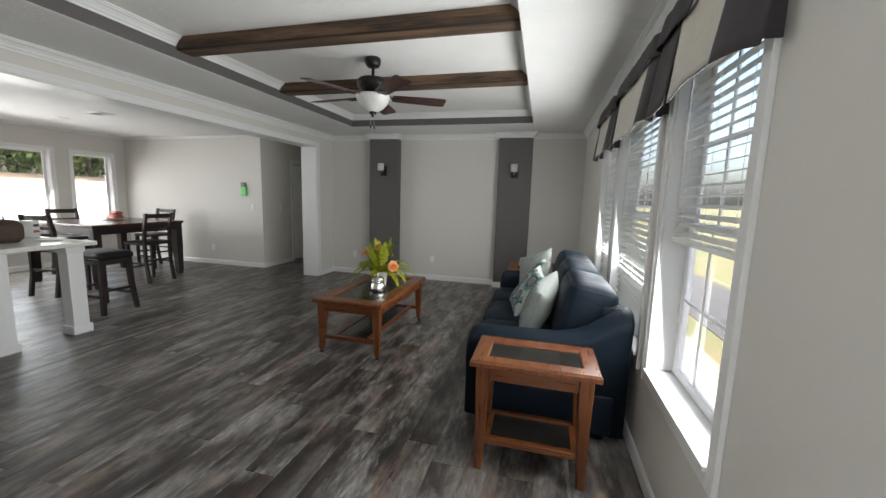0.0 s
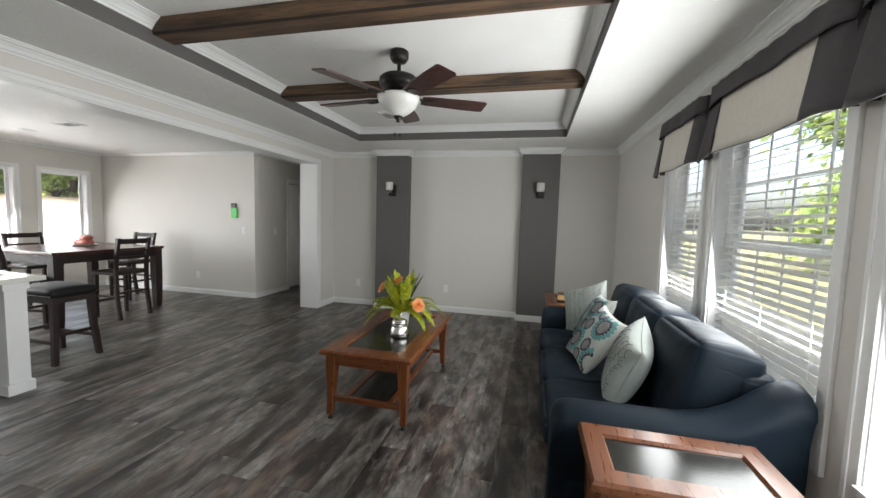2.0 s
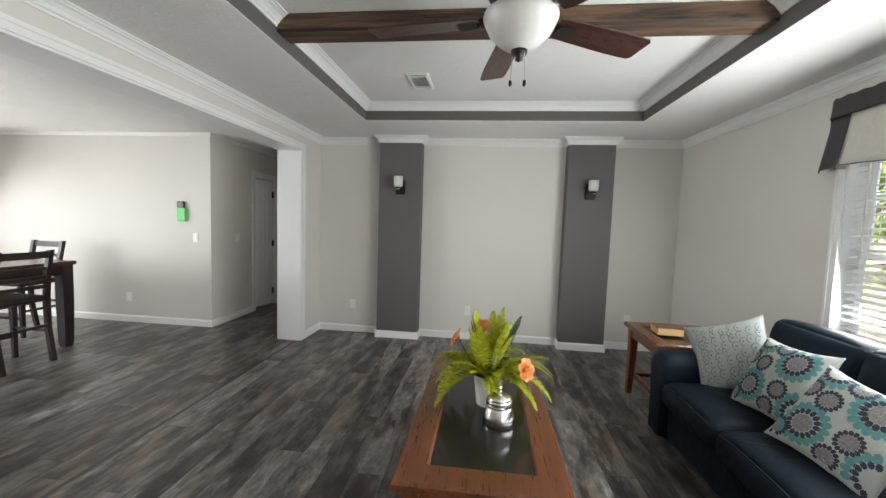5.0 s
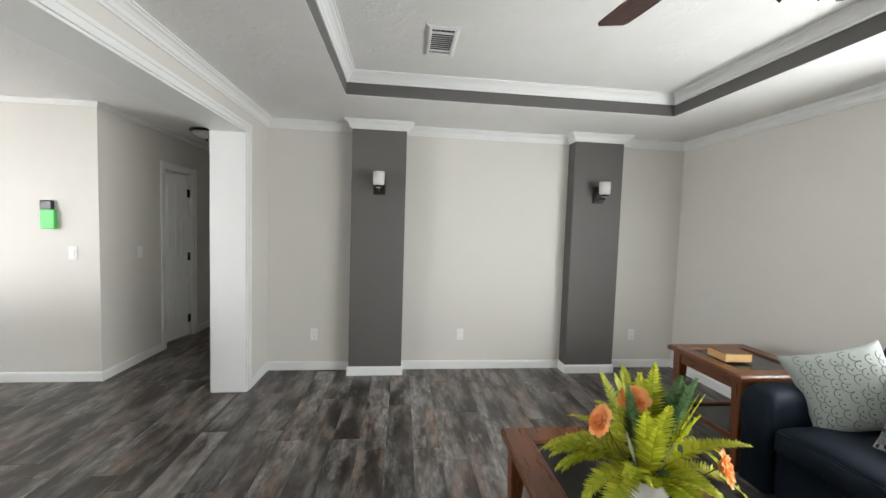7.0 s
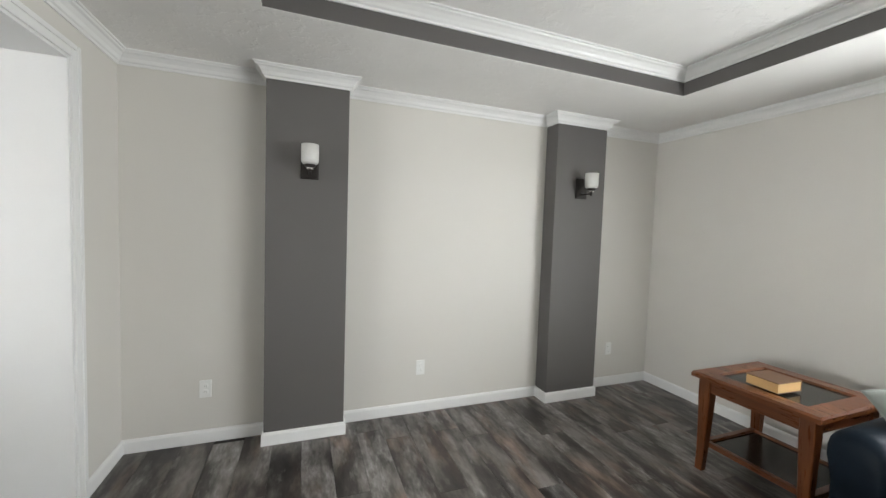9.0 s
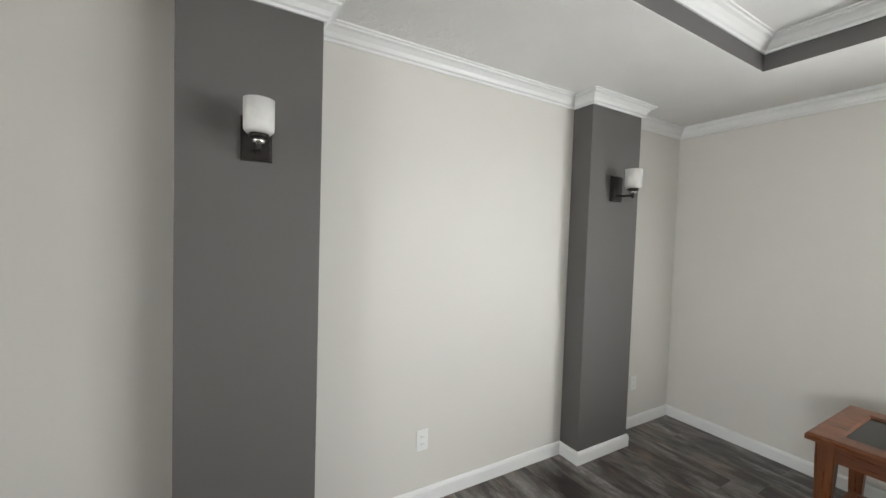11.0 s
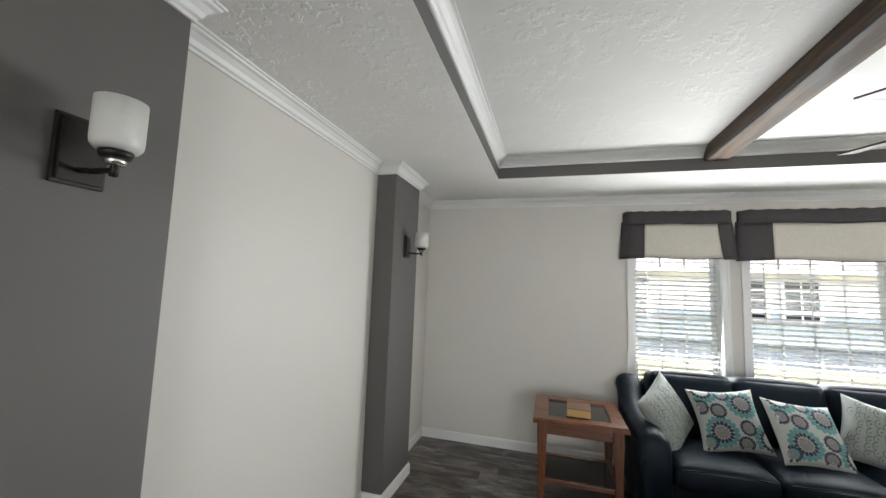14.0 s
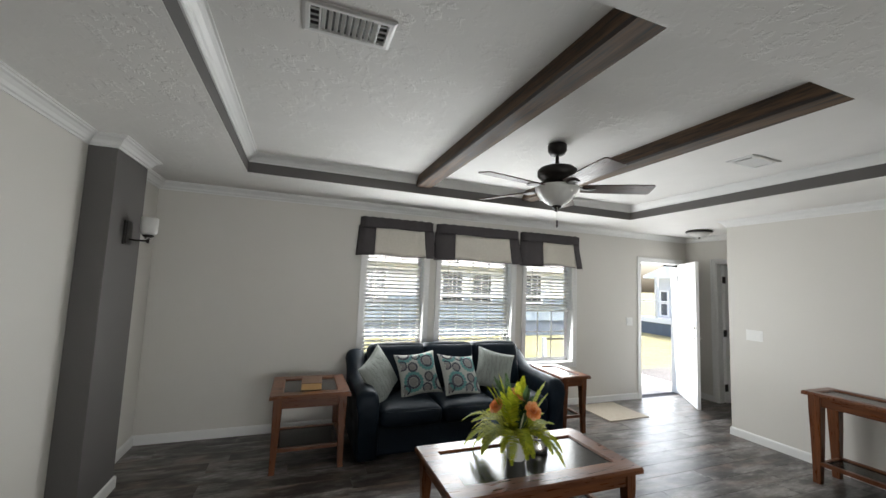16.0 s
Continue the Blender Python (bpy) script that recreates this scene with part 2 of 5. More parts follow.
CREAM = plain("cream_linen_cloth", (0.55, 0.52, 0.46), 0.9, var=0.07, scale=45, grain=500, relief=0.5)
BLIND = slat_material()
VINYL = plain("white_vinyl", (0.80, 0.80, 0.80), 0.35, var=0.02, relief=0.03)
GLASS = glass_material("window_glass")
FROST = frosted_material()
PORCELAIN = plain("white_ceramic", (0.78, 0.77, 0.74), 0.25, var=0.02, relief=0.02)
FERN, FERN_DARK = leaf_material("fern_leaf", (0.26, 0.33, 0.015), (0.58, 0.57, 0.04)), leaf_material("dark_leaf", (0.03, 0.07, 0.03), (0.09, 0.15, 0.05))
PETAL = leaf_material("orange_petal", (0.80, 0.28, 0.06), (0.90, 0.52, 0.25))
STEM = plain("pale_stem", (0.45, 0.45, 0.33), 0.6)
PLASTIC = plain("white_plastic", (0.74, 0.74, 0.72), 0.35, var=0.01, relief=0.0)
GREEN = plain("green_plastic", (0.07, 0.55, 0.10), 0.45)
BLACK = plain("black_plastic", (0.015, 0.015, 0.015), 0.4)
BOOK = plain("brown_book_cover", (0.12, 0.06, 0.03), 0.5, var=0.2)
PAGES = plain("tan_page_edges", (0.52, 0.33, 0.14), 0.8, var=0.1, grain=60)
MAT = plain("beige_mat_weave", (0.42, 0.37, 0.30), 0.95, var=0.1, scale=40, grain=250, relief=0.8)
RED = plain("red_ceramic", (0.38, 0.10, 0.07), 0.35, var=0.2, scale=20)
GRANITE = plain("pale_laminate", (0.68, 0.67, 0.62), 0.25, var=0.12, scale=30, grain=180, relief=0.0)
PAPER = plain("brown_paper_bag", (0.07, 0.045, 0.03), 0.7, var=0.25, scale=15)
BLACK_LEATHER = plain("black_vinyl_seat", (0.010, 0.009, 0.009), 0.5, relief=0.3, spec=0.25)
GRASS = ground_material("lawn", (0.085, 0.115, 0.04), (0.20, 0.17, 0.09), 0.5)
ASPHALT = ground_material("asphalt_drive", (0.06, 0.06, 0.06), (0.10, 0.10, 0.10), 1.2)
CONCRETE = ground_material("pale_concrete", (0.42, 0.41, 0.39), (0.52, 0.51, 0.48), 0.4)
GRAVEL = ground_material("sandy_gravel", (0.24, 0.22, 0.18), (0.36, 0.34, 0.29), 1.5)
EARTH = ground_material("earth_bank", (0.22, 0.15, 0.09), (0.34, 0.26, 0.17), 0.7)
BLUE_SIDING, GREY_SIDING, PALE_SIDING = siding_material("blue_siding", (0.24, 0.30, 0.36)), siding_material("grey_siding", (0.60, 0.61, 0.62)), siding_material("pale_siding", (0.74, 0.75, 0.74))
SHINGLE = plain("roof_shingle", (0.12, 0.115, 0.11), 0.9, var=0.2, scale=8, grain=40, relief=0.6)
SKIRT = plain("dark_skirting", (0.10, 0.125, 0.16), 0.7, var=0.1)
PANE = plain("dark_far_pane", (0.05, 0.06, 0.07), 0.08, spec=0.8, relief=0.0)
BARK = plain("tree_bark", (0.10, 0.075, 0.055), 0.95, var=0.3, scale=8, grain=40, relief=0.9)
TREE_LEAF = leaf_material("tree_leaf", (0.13, 0.21, 0.05), (0.36, 0.44, 0.14))


# ---- mesh helpers ----
def part(name, bm, material, parent=None, label="", smooth=False, kind=""):
    me = bpy.data.meshes.new(name)
    bmesh.ops.recalc_face_normals(bm, faces=bm.faces)
    bm.to_mesh(me)
    bm.free()
    me.materials.append(material)
    if smooth:
        me.polygons.foreach_set("use_smooth", [True] * len(me.polygons))
    ob = new(name, me)
    if parent:
        ob.parent = parent
    return tagged(ob, label=label, kind=kind)


def thing(name, label, category, m=None, group=""):
    ob = new(name)
    ob.empty_display_size = 0.1
    ob.matrix_basis = m or Matrix()
    return tagged(ob, label, category, group)


def setting(name, label="", category=""):
    return tagged(new(name), label, category, kind="structure")


def B():
    return bmesh.new()


def box(bm, x0, x1, y0, y1, z0, z1, bevel=0.0, m=None):
    vs = [bm.verts.new((x, y, z)) for x in (x0, x1) for y in (y0, y1) for z in (z0, z1)]
    fs = [bm.faces.new([vs[i] for i in q]) for q in ((0, 1, 3, 2), (4, 6, 7, 5), (0, 4, 5, 1), (2, 3, 7, 6), (0, 2, 6, 4), (1, 5, 7, 3))]
    if m:
        bmesh.ops.transform(bm, matrix=m, verts=vs)
    if bevel:
        es = list({e for f in fs for e in f.edges})
        bmesh.ops.bevel(bm, geom=es, offset=bevel, segments=2, affect="EDGES", profile=0.6)
    return bm


def loft(bm, rings, caps=True, closed=True):
    """Skin over rings of points, all of one length."""
    vr = [[bm.verts.new(p) for p in r] for r in rings]
    n = len(vr[0])
    for a, b in zip(vr, vr[1:]):
        for i in range(n if closed else n - 1):
            j = (i + 1) % n
            bm.faces.new((a[i], a[j], b[j], b[i]))
    if caps and closed:
        bm.faces.new(vr[0][::-1])
        bm.faces.new(vr[-1])
    return bm


def lathe(bm, profile, seg=24, at=(0, 0, 0), sx=1.0, sy=1.0):
    rings = [[(at[0] + r * sx * math.cos(2 * math.pi * k / seg), at[1] + r * sy * math.sin(2 * math.pi * k / seg), at[2] + z) for k in range(seg)] for r, z in profile]
    return loft(bm, rings)


def tube(bm, pts, r, seg=8):
    pts = [Vector(p) for p in pts]
    rings = []
    for i, p in enumerate(pts):
        d = (pts[min(i + 1, len(pts) - 1)] - pts[max(i - 1, 0)]).normalized()
        side = d.cross(Vector((0, 0, 1)) if abs(d.z) < 0.9 else Vector((1, 0, 0))).normalized()
        up = side.cross(d)
        rr = r[i] if isinstance(r, (list, tuple)) else r
        rings.append([p + rr * (math.cos(2 * math.pi * k / seg) * side + math.sin(2 * math.pi * k / seg) * up) for k in range(seg)])
    return loft(bm, rings)


def sweep(bm, path, profile, closed=False):
    """A moulding: the profile of (distance to the left of the path, z) carried along a plan path with mitred corners."""
    pts = [Vector(p) for p in path]
    n, rings = len(pts), []
    for i, p in enumerate(pts):
        a = (p - pts[i - 1]).normalized() if closed or i else None
        b = (pts[(i + 1) % n] - p).normalized() if closed or i < n - 1 else None
        a, b = a or b, b or a
        na, nb = Vector((-a.y, a.x)), Vector((-b.y, b.x))
        miter = (na + nb) / (1 + na.dot(nb))
        rings.append([(p.x + miter.x * d, p.y + miter.y * d, z) for d, z in profile])
    if closed:
        rings.append(rings[0])
    return loft(bm, rings, caps=not closed)


def rbox(bm, x0, x1, y0, y1, z0, z1, r, puff=(0, 0, 0), m=None, n=3):
    """A cushion: a box with round edges whose faces swell by puff (x, y, z)."""
    c, h = Vector(((x0 + x1) / 2, (y0 + y1) / 2, (z0 + z1) / 2)), Vector(((x1 - x0) / 2, (y1 - y0) / 2, (z1 - z0) / 2))
    stops = [-1, -0.985, -0.95, -0.88, -0.7, -0.35, 0, 0.35, 0.7, 0.88, 0.95, 0.985, 1]
    seen = {}

    def vert(u):
        key = tuple(round(k, 4) for k in u)
        if key not in seen:
            p = Vector((u[0] * h.x, u[1] * h.y, u[2] * h.z))
            q = Vector([max(-(h[k] - r), min(h[k] - r, p[k])) for k in range(3)])
            d = p - q
            p = q + d.normalized() * r if d.length > 1e-9 else p
            for k in range(3):
                a, b = (k + 1) % 3, (k + 2) % 3
                p[k] += u[k] * puff[k] * max(0, 1 - u[a] ** 4) * max(0, 1 - u[b] ** 4)
            p += c
            seen[key] = bm.verts.new(m @ p if m else p)
        return seen[key]

    for k in range(3):
        a, b = (k + 1) % 3, (k + 2) % 3
        for s in (-1, 1):
            for i in range(len(stops) - 1):
                for j in range(len(stops) - 1):
                    q = []
                    for di, dj in ((0, 0), (1, 0), (1, 1), (0, 1)):
                        u = [0, 0, 0]
                        u[k], u[a], u[b] = s, stops[i + di], stops[j + dj]
                        q.append(vert(u))
                    if len(set(q)) == 4:
                        bm.faces.new(q)
    return bm


def sheet(bm, fn, nu, nv, thick):
    """A cloth: front from fn(u, v), back offset by thick, edges closed."""
    t = Vector(thick)
    f = [[bm.verts.new(fn(i / nu, j / nv)) for j in range(nv + 1)] for i in range(nu + 1)]
    g = [[bm.verts.new(Vector(v.co) + t) for v in row] for row in f]
    for i in range(nu):
        for j in range(nv):
            bm.faces.new((f[i][j], f[i + 1][j], f[i + 1][j + 1], f[i][j + 1]))
            bm.faces.new((g[i][j], g[i][j + 1], g[i + 1][j + 1], g[i + 1][j]))
    for i in range(nu):
        for j in (0, nv):
            bm.faces.new((f[i][j], g[i][j], g[i + 1][j], f[i + 1][j]))
    for j in range(nv):
        for i in (0, nu):
            bm.faces.new((f[i][j], f[i][j + 1], g[i][j + 1], g[i][j]))
    return bm


def wall_x(bm, x0, x1, y0, y1, z1, holes=()):
    """A wall along y with holes (y0, y1, z0, z1), in order."""
    y = y0
    for a, b, lo, hi in holes:
        box(bm, x0, x1, y, a, 0, z1)
        if lo > 0:
            box(bm, x0, x1, a, b, 0, lo)
        box(bm, x0, x1, a, b, hi, z1)
        y = b
    return box(bm, x0, x1, y, y1, 0, z1)


def wall_y(bm, y0, y1, x0, x1, z1, holes=()):
    x = x0
    for a, b, lo, hi in holes:
        box(bm, x, a, y0, y1, 0, z1)
        if lo > 0:
            box(bm, a, b, y0, y1, 0, lo)
        box(bm, a, b, y0, y1, hi, z1)
        x = b
    return box(bm, x, x1, y0, y1, 0, z1)


# ---- structure ----
EAST, WEST, NORTH, LEFT, NEAR, BACK, TOP, TRAY = 0.687, -8.25, 6.455, -3.61, 0.44, -0.65, 2.44, 2.605
WINDOWS = [(3.75, 4.45, 0.56, 2.08), (2.55, 3.55, 0.56, 2.08), (1.575, 2.34, 0.56, 2.08)]
DOOR = (-0.52, 0.325, 0.0, 2.03)
DINING_WINDOWS = [(2.2, 3.93, 0.62, 2.04), (4.2, 5.01, 0.62, 2.04), (5.33, 5.985, 0.62, 2.04)]
T0, T1, T2, T3 = -2.757, -0.087, 1.355, 5.612

structure = dict(kind="structure")
tagged(part("wall_east", wall_x(B(), EAST, EAST + 0.15, -1.6, 8.4, TOP + 0.2, [DOOR] + sorted(WINDOWS)), WALL), "light greige painted wall with windows and the front door", "wall", kind="structure")
tagged(part("wall_north", wall_y(B(), NORTH, NORTH + 0.1, LEFT, EAST, TOP), WALL), "light greige painted living room end wall", "wall", kind="structure")
bm = wall_x(B(), LEFT - 0.28, LEFT, NEAR - 0.1, 8.2, TOP, [(1.2, 5.97, 0.0, 2.215)])
tagged(part("wall_left", bm, WALL), "greige wall with a wide cased opening to the dining room", "wall", kind="structure")
tagged(part("wall_near", wall_y(B(), NEAR - 0.1, NEAR, LEFT, -0.64, TOP), WALL), "light greige painted wall behind a console table", "wall", kind="structure")
tagged(part("wall_entry_side", box(B(), -0.74, -0.64, BACK - 0.1, NEAR - 0.1, 0, TOP), WALL), "light greige painted entry side wall", "wall", kind="structure")
tagged(part("wall_entry_back", wall_y(B(), BACK - 0.1, BACK, -0.64, EAST, TOP, [(-0.53, 0.22, 0, 2.03)]), WALL), "light greige entry wall with a closet doorway", "wall", kind="structure")
tagged(part("wall_closet", box(box(box(B(), -0.74, EAST, -1.6, -1.5, 0, TOP), -0.74, -0.64, -1.5, BACK - 0.1, 0, TOP), EAST - 0.1, EAST, -1.5, BACK - 0.1, 0, TOP), WALL), "plain closet walls", "wall", kind="structure")
tagged(part("wall_west", wall_x(B(), WEST - 0.15, WEST, -1.6, 8.4, TOP + 0.2, DINING_WINDOWS), WALL), "light greige dining room wall with tall windows", "wall", kind="structure")
tagged(part("wall_dining", wall_y(B(), 6.23, 6.33, WEST, -4.94, TOP), WALL), "light greige dining room wall with a switch", "wall", kind="structure")
tagged(part("wall_hall", wall_x(B(), -5.04, -4.94, 6.33, 8.2, TOP, [(7.13, 7.70, 0, 2.035)]), WALL), "light greige hall wall with a doorway", "wall", kind="structure")
tagged(part("wall_hall_end", wall_y(B(), 8.2, 8.4, WEST, EAST, TOP + 0.2), WALL), "light greige wall at the end of the hall", "wall", kind="structure")
tagged(part("wall_kitchen", wall_y(B(), -1.6, -1.5, WEST, -0.74, TOP), WALL), "plain greige kitchen end wall", "wall", kind="structure")
tagged(part("wall_kitchen_side", box(B(), LEFT - 0.28, LEFT, -1.5, NEAR - 0.1, 0, TOP), WALL), "plain greige kitchen side wall", "wall", kind="structure")
for k, (a, b) in enumerate(((-2.80, -2.29), (-0.608, -0.096))):
    tagged(part("pilaster_%d" % (k + 1), box(B(), a, b, 6.30, NORTH, 0, TOP, 0.004), GREY), "charcoal painted pilaster with a wall sconce", "pilaster", kind="structure")

bm = B()
for x0, x1, y0, y1 in ((WEST, T0, -1.5, 8.2), (T1, EAST, -1.5, 8.2), (T0, T1, -1.5, T2), (T0, T1, T3, 8.2)):
    box(bm, x0, x1, y0, y1, TOP, TRAY)
tagged(part("ceiling", bm, CEIL), "white textured ceiling", "ceiling", kind="structure")
tagged(part("ceiling_tray", box(B(), T0 - 0.1, T1 + 0.1, T2 - 0.1, T3 + 0.1, TRAY, TRAY + 0.08), CEIL), "raised white textured tray ceiling", "ceiling", kind="structure")
bm = sweep(B(), [(T0, T2), (T1, T2), (T1, T3), (T0, T3)], [(0, TOP + 0.003), (0.0018, TOP + 0.003), (0.0018, TRAY), (0, TRAY)], True)
tagged(part("trim_tray_band", bm, GREY), "charcoal painted band round the tray ceiling", "trim", kind="structure")
tray_crown = [(0, 2.533), (0.010, 2.533), (0.013, 2.545), (0.022, 2.552), (0.030, 2.564), (0.046, 2.580), (0.060, 2.588), (0.064, 2.595), (0.074, 2.597), (0.074, TRAY), (0, TRAY)]
tagged(part("trim_tray_crown", sweep(B(), [(T0, T2), (T1, T2), (T1, T3), (T0, T3)], tray_crown, True), WHITE), "white crown moulding inside the tray ceiling", "trim", kind="structure")
ROOM = [(EAST, BACK), (EAST, NORTH), (-0.096, NORTH), (-0.096, 6.30), (-0.608, 6.30), (-0.608, NORTH), (-2.29, NORTH), (-2.29, 6.30), (-2.80, 6.30), (-2.80, NORTH), (LEFT, NORTH), (LEFT, NEAR), (-0.64, NEAR), (-0.64, BACK)]
crown = [(0, 2.362), (0.009, 2.362), (0.011, 2.374), (0.020, 2.380), (0.027, 2.398), (0.043, 2.416), (0.056, 2.422), (0.059, 2.430), (0.068, 2.432), (0.068, TOP), (0, TOP)]
tagged(part("trim_crown", sweep(B(), ROOM, crown, True), WHITE), "white crown moulding round the living room", "trim", kind="structure")
tagged(part("trim_dining_crown", sweep(B(), [(-4.94, 8.2), (-4.94, 6.23), (WEST, 6.23), (WEST, -1.5)], [(0, 2.40), (0.008, 2.40), (0.03, 2.432), (0.03, TOP), (0, TOP)]), WHITE), "slim white cove moulding round the dining room", "trim", kind="structure")
skirt = [(0, 0), (0.014, 0), (0.014, 0.07), (0.009, 0.082), (0.004, 0.086), (0, 0.086)]
for path in ([(EAST, 0.387)] + ROOM[1:11] + [(LEFT, 6.042)], [(LEFT, 1.13)] + ROOM[11:] + [(-0.60, BACK)], [(0.29, BACK), (EAST, BACK), (EAST, -0.48)],
             [(-4.94, 8.2), (-4.94, 7.77)], [(-4.94, 7.06), (-4.94, 6.23), (WEST, 6.23), (WEST, -1.5)], [(LEFT - 0.28, 6.042), (LEFT - 0.28, 8.2), (-4.94, 8.2)]):
    tagged(part("baseboard", sweep(B(), path, skirt), WHITE), "white painted baseboard", "baseboard", kind="structure")


def casing(name, axis, face, out, a, b, top, depth, label, low=0.0):
    """A cased opening: jamb lining and stepped casing on the face."""
    root = setting(name, label, "door frame")

    def bx(bm, u0, u1, w0, w1, z0, z1, bev=0.003):
        w0, w1 = sorted((w0, w1))
        return box(bm, w0, w1, u0, u1, z0, z1, bev) if axis == "x" else box(bm, u0, u1, w0, w1, z0, z1, bev)

    inner = face - out * depth
    for u0, u1 in ((a, a + 0.02), (b - 0.02, b)):
        part("jamb", bx(B(), u0, u1, inner, face + out * 0.002, low, top - 0.02), WHITE, root)
    part("head_jamb", bx(B(), a, b, inner, face + out * 0.002, top - 0.02, top), WHITE, root)
    for w, sgn in ((face, out), (inner, -out)):
        for u0, u1, v in ((a - 0.062, a + 0.006, 1), (b - 0.006, b + 0.062, -1)):
            bm = bx(B(), u0, u1, w, w + sgn * 0.013, low, top + 0.055)
            c = u0 if v == 1 else u1 - 0.024
            bx(bm, c - 0.002 * v, c + 0.024 - 0.002 * v, w, w + sgn * 0.019, low, top + 0.057)
            part("side_casing", bm, WHITE, root)
        bm = bx(B(), a + 0.006, b - 0.006, w, w + sgn * 0.013, top - 0.006, top + 0.055)
        bx(bm, a - 0.03, b + 0.03, w, w + sgn * 0.019, top + 0.032, top + 0.056)
        part("head_casing", bm, WHITE, root)
    return root


casing("trim_opening", "x", LEFT, 1, 1.2, 5.97, 2.215, 0.28, "wide white cased opening between living and dining rooms")
casing("trim_front_door", "x", EAST, -1, DOOR[0], DOOR[1], 2.03, 0.15, "white front door frame")
casing("trim_closet", "y", BACK, 1, -0.53, 0.22, 2.03, 0.1, "white closet door frame")
casing("trim_hall_door", "x", -4.94, 1, 7.13, 7.70, 2.035, 0.1, "white hall door frame")


def door_slab(name, label, hinge, rz, wide, high, material, handle=True, panels=True, knuckle=-1):
    """A door leaf; its hinge edge stands at the origin and the leaf reaches along +x."""
    root = tagged(new(name), label, "door", kind="structure")
    root.matrix_basis = pose(*hinge, 0, 0, rz)
    part("leaf", box(B(), 0.004, wide, -0.02, 0.02, 0.008, high, 0.002), material, root)
    if panels:
        for z0, z1 in ((0.2, 0.85), (1.0, high - 0.15)):
            for x0, x1 in ((0.11, wide / 2 - 0.05), (wide / 2 + 0.05, wide - 0.11)):
                bm = B()
                for s in (-1, 1):
                    y0, y1 = sorted((s * 0.0195, s * 0.026))
                    for q in ((x0, x1, z0, z0 + 0.014), (x0, x1, z1 - 0.014, z1), (x0, x0 + 0.014, z0, z1), (x1 - 0.014, x1, z0, z1)):
                        box(bm, q[0], q[1], y0, y1, q[2], q[3], 0.002)
                part("panel_moulding", bm, material, root)
    for z in (0.22, high / 2, high - 0.22):
        part("hinge", box(tube(B(), [(-0.004, knuckle * 0.02, z - 0.045), (-0.004, knuckle * 0.02, z + 0.045)], 0.007), -0.035, 0.03, min(knuckle * 0.019, knuckle * 0.025), max(knuckle * 0.019, knuckle * 0.025), z - 0.05, z + 0.05), BRONZE, root, "dark bronze hinge")
    if handle:
        for s in (-1, 1):
            h = part("door_handle", lathe(B(), [(0.0, 0), (0.03, 0), (0.03, 0.008), (0.012, 0.012), (0.012, 0.045), (0, 0.045)], 16), STEEL, root, "brushed nickel lever handle", True)
            h.matrix_basis = pose(wide - 0.07, s * 0.02, 0.95, -90 * s)
            lever = part("lever", tube(B(), [(0, 0, 0.04), (-0.04, 0, 0.046), (-0.105, 0.004, 0.046)], 0.008), STEEL, h)
            d = part("deadbolt", lathe(B(), [(0, 0), (0.028, 0), (0.026, 0.012), (0.01, 0.02), (0, 0.02)], 16), STEEL, root, "nickel deadbolt", True)
            d.matrix_basis = pose(wide - 0.07, s * 0.02, 1.09, -90 * s)
    return root


leaf = door_slab("door_1", "open white front door with a lever handle and deadbolt", (EAST + 0.004, DOOR[0] + 0.012, 0), 90 + 52, 0.825, 2.01, VINYL, True, False)
pv = part("peephole", lathe(B(), [(0, 0), (0.012, 0), (0.01, 0.006), (0, 0.006)], 12), STEEL, leaf)
pv.matrix_basis = pose(0.36, -0.02, 1.52, 90)
part("knocker", box(B(), 0.345, 0.375, -0.027, -0.0195, 1.55, 1.62, 0.004), STEEL, leaf)
door_slab("door_2", "white panelled hall door standing ajar", (-4.985, 7.672, 0), -102, 0.52, 2.005, VINYL, False, True, 1)
door_slab("door_3", "white closet door standing open", (0.19, BACK - 0.105, 0), -90, 0.72, 2.0, VINYL, False)


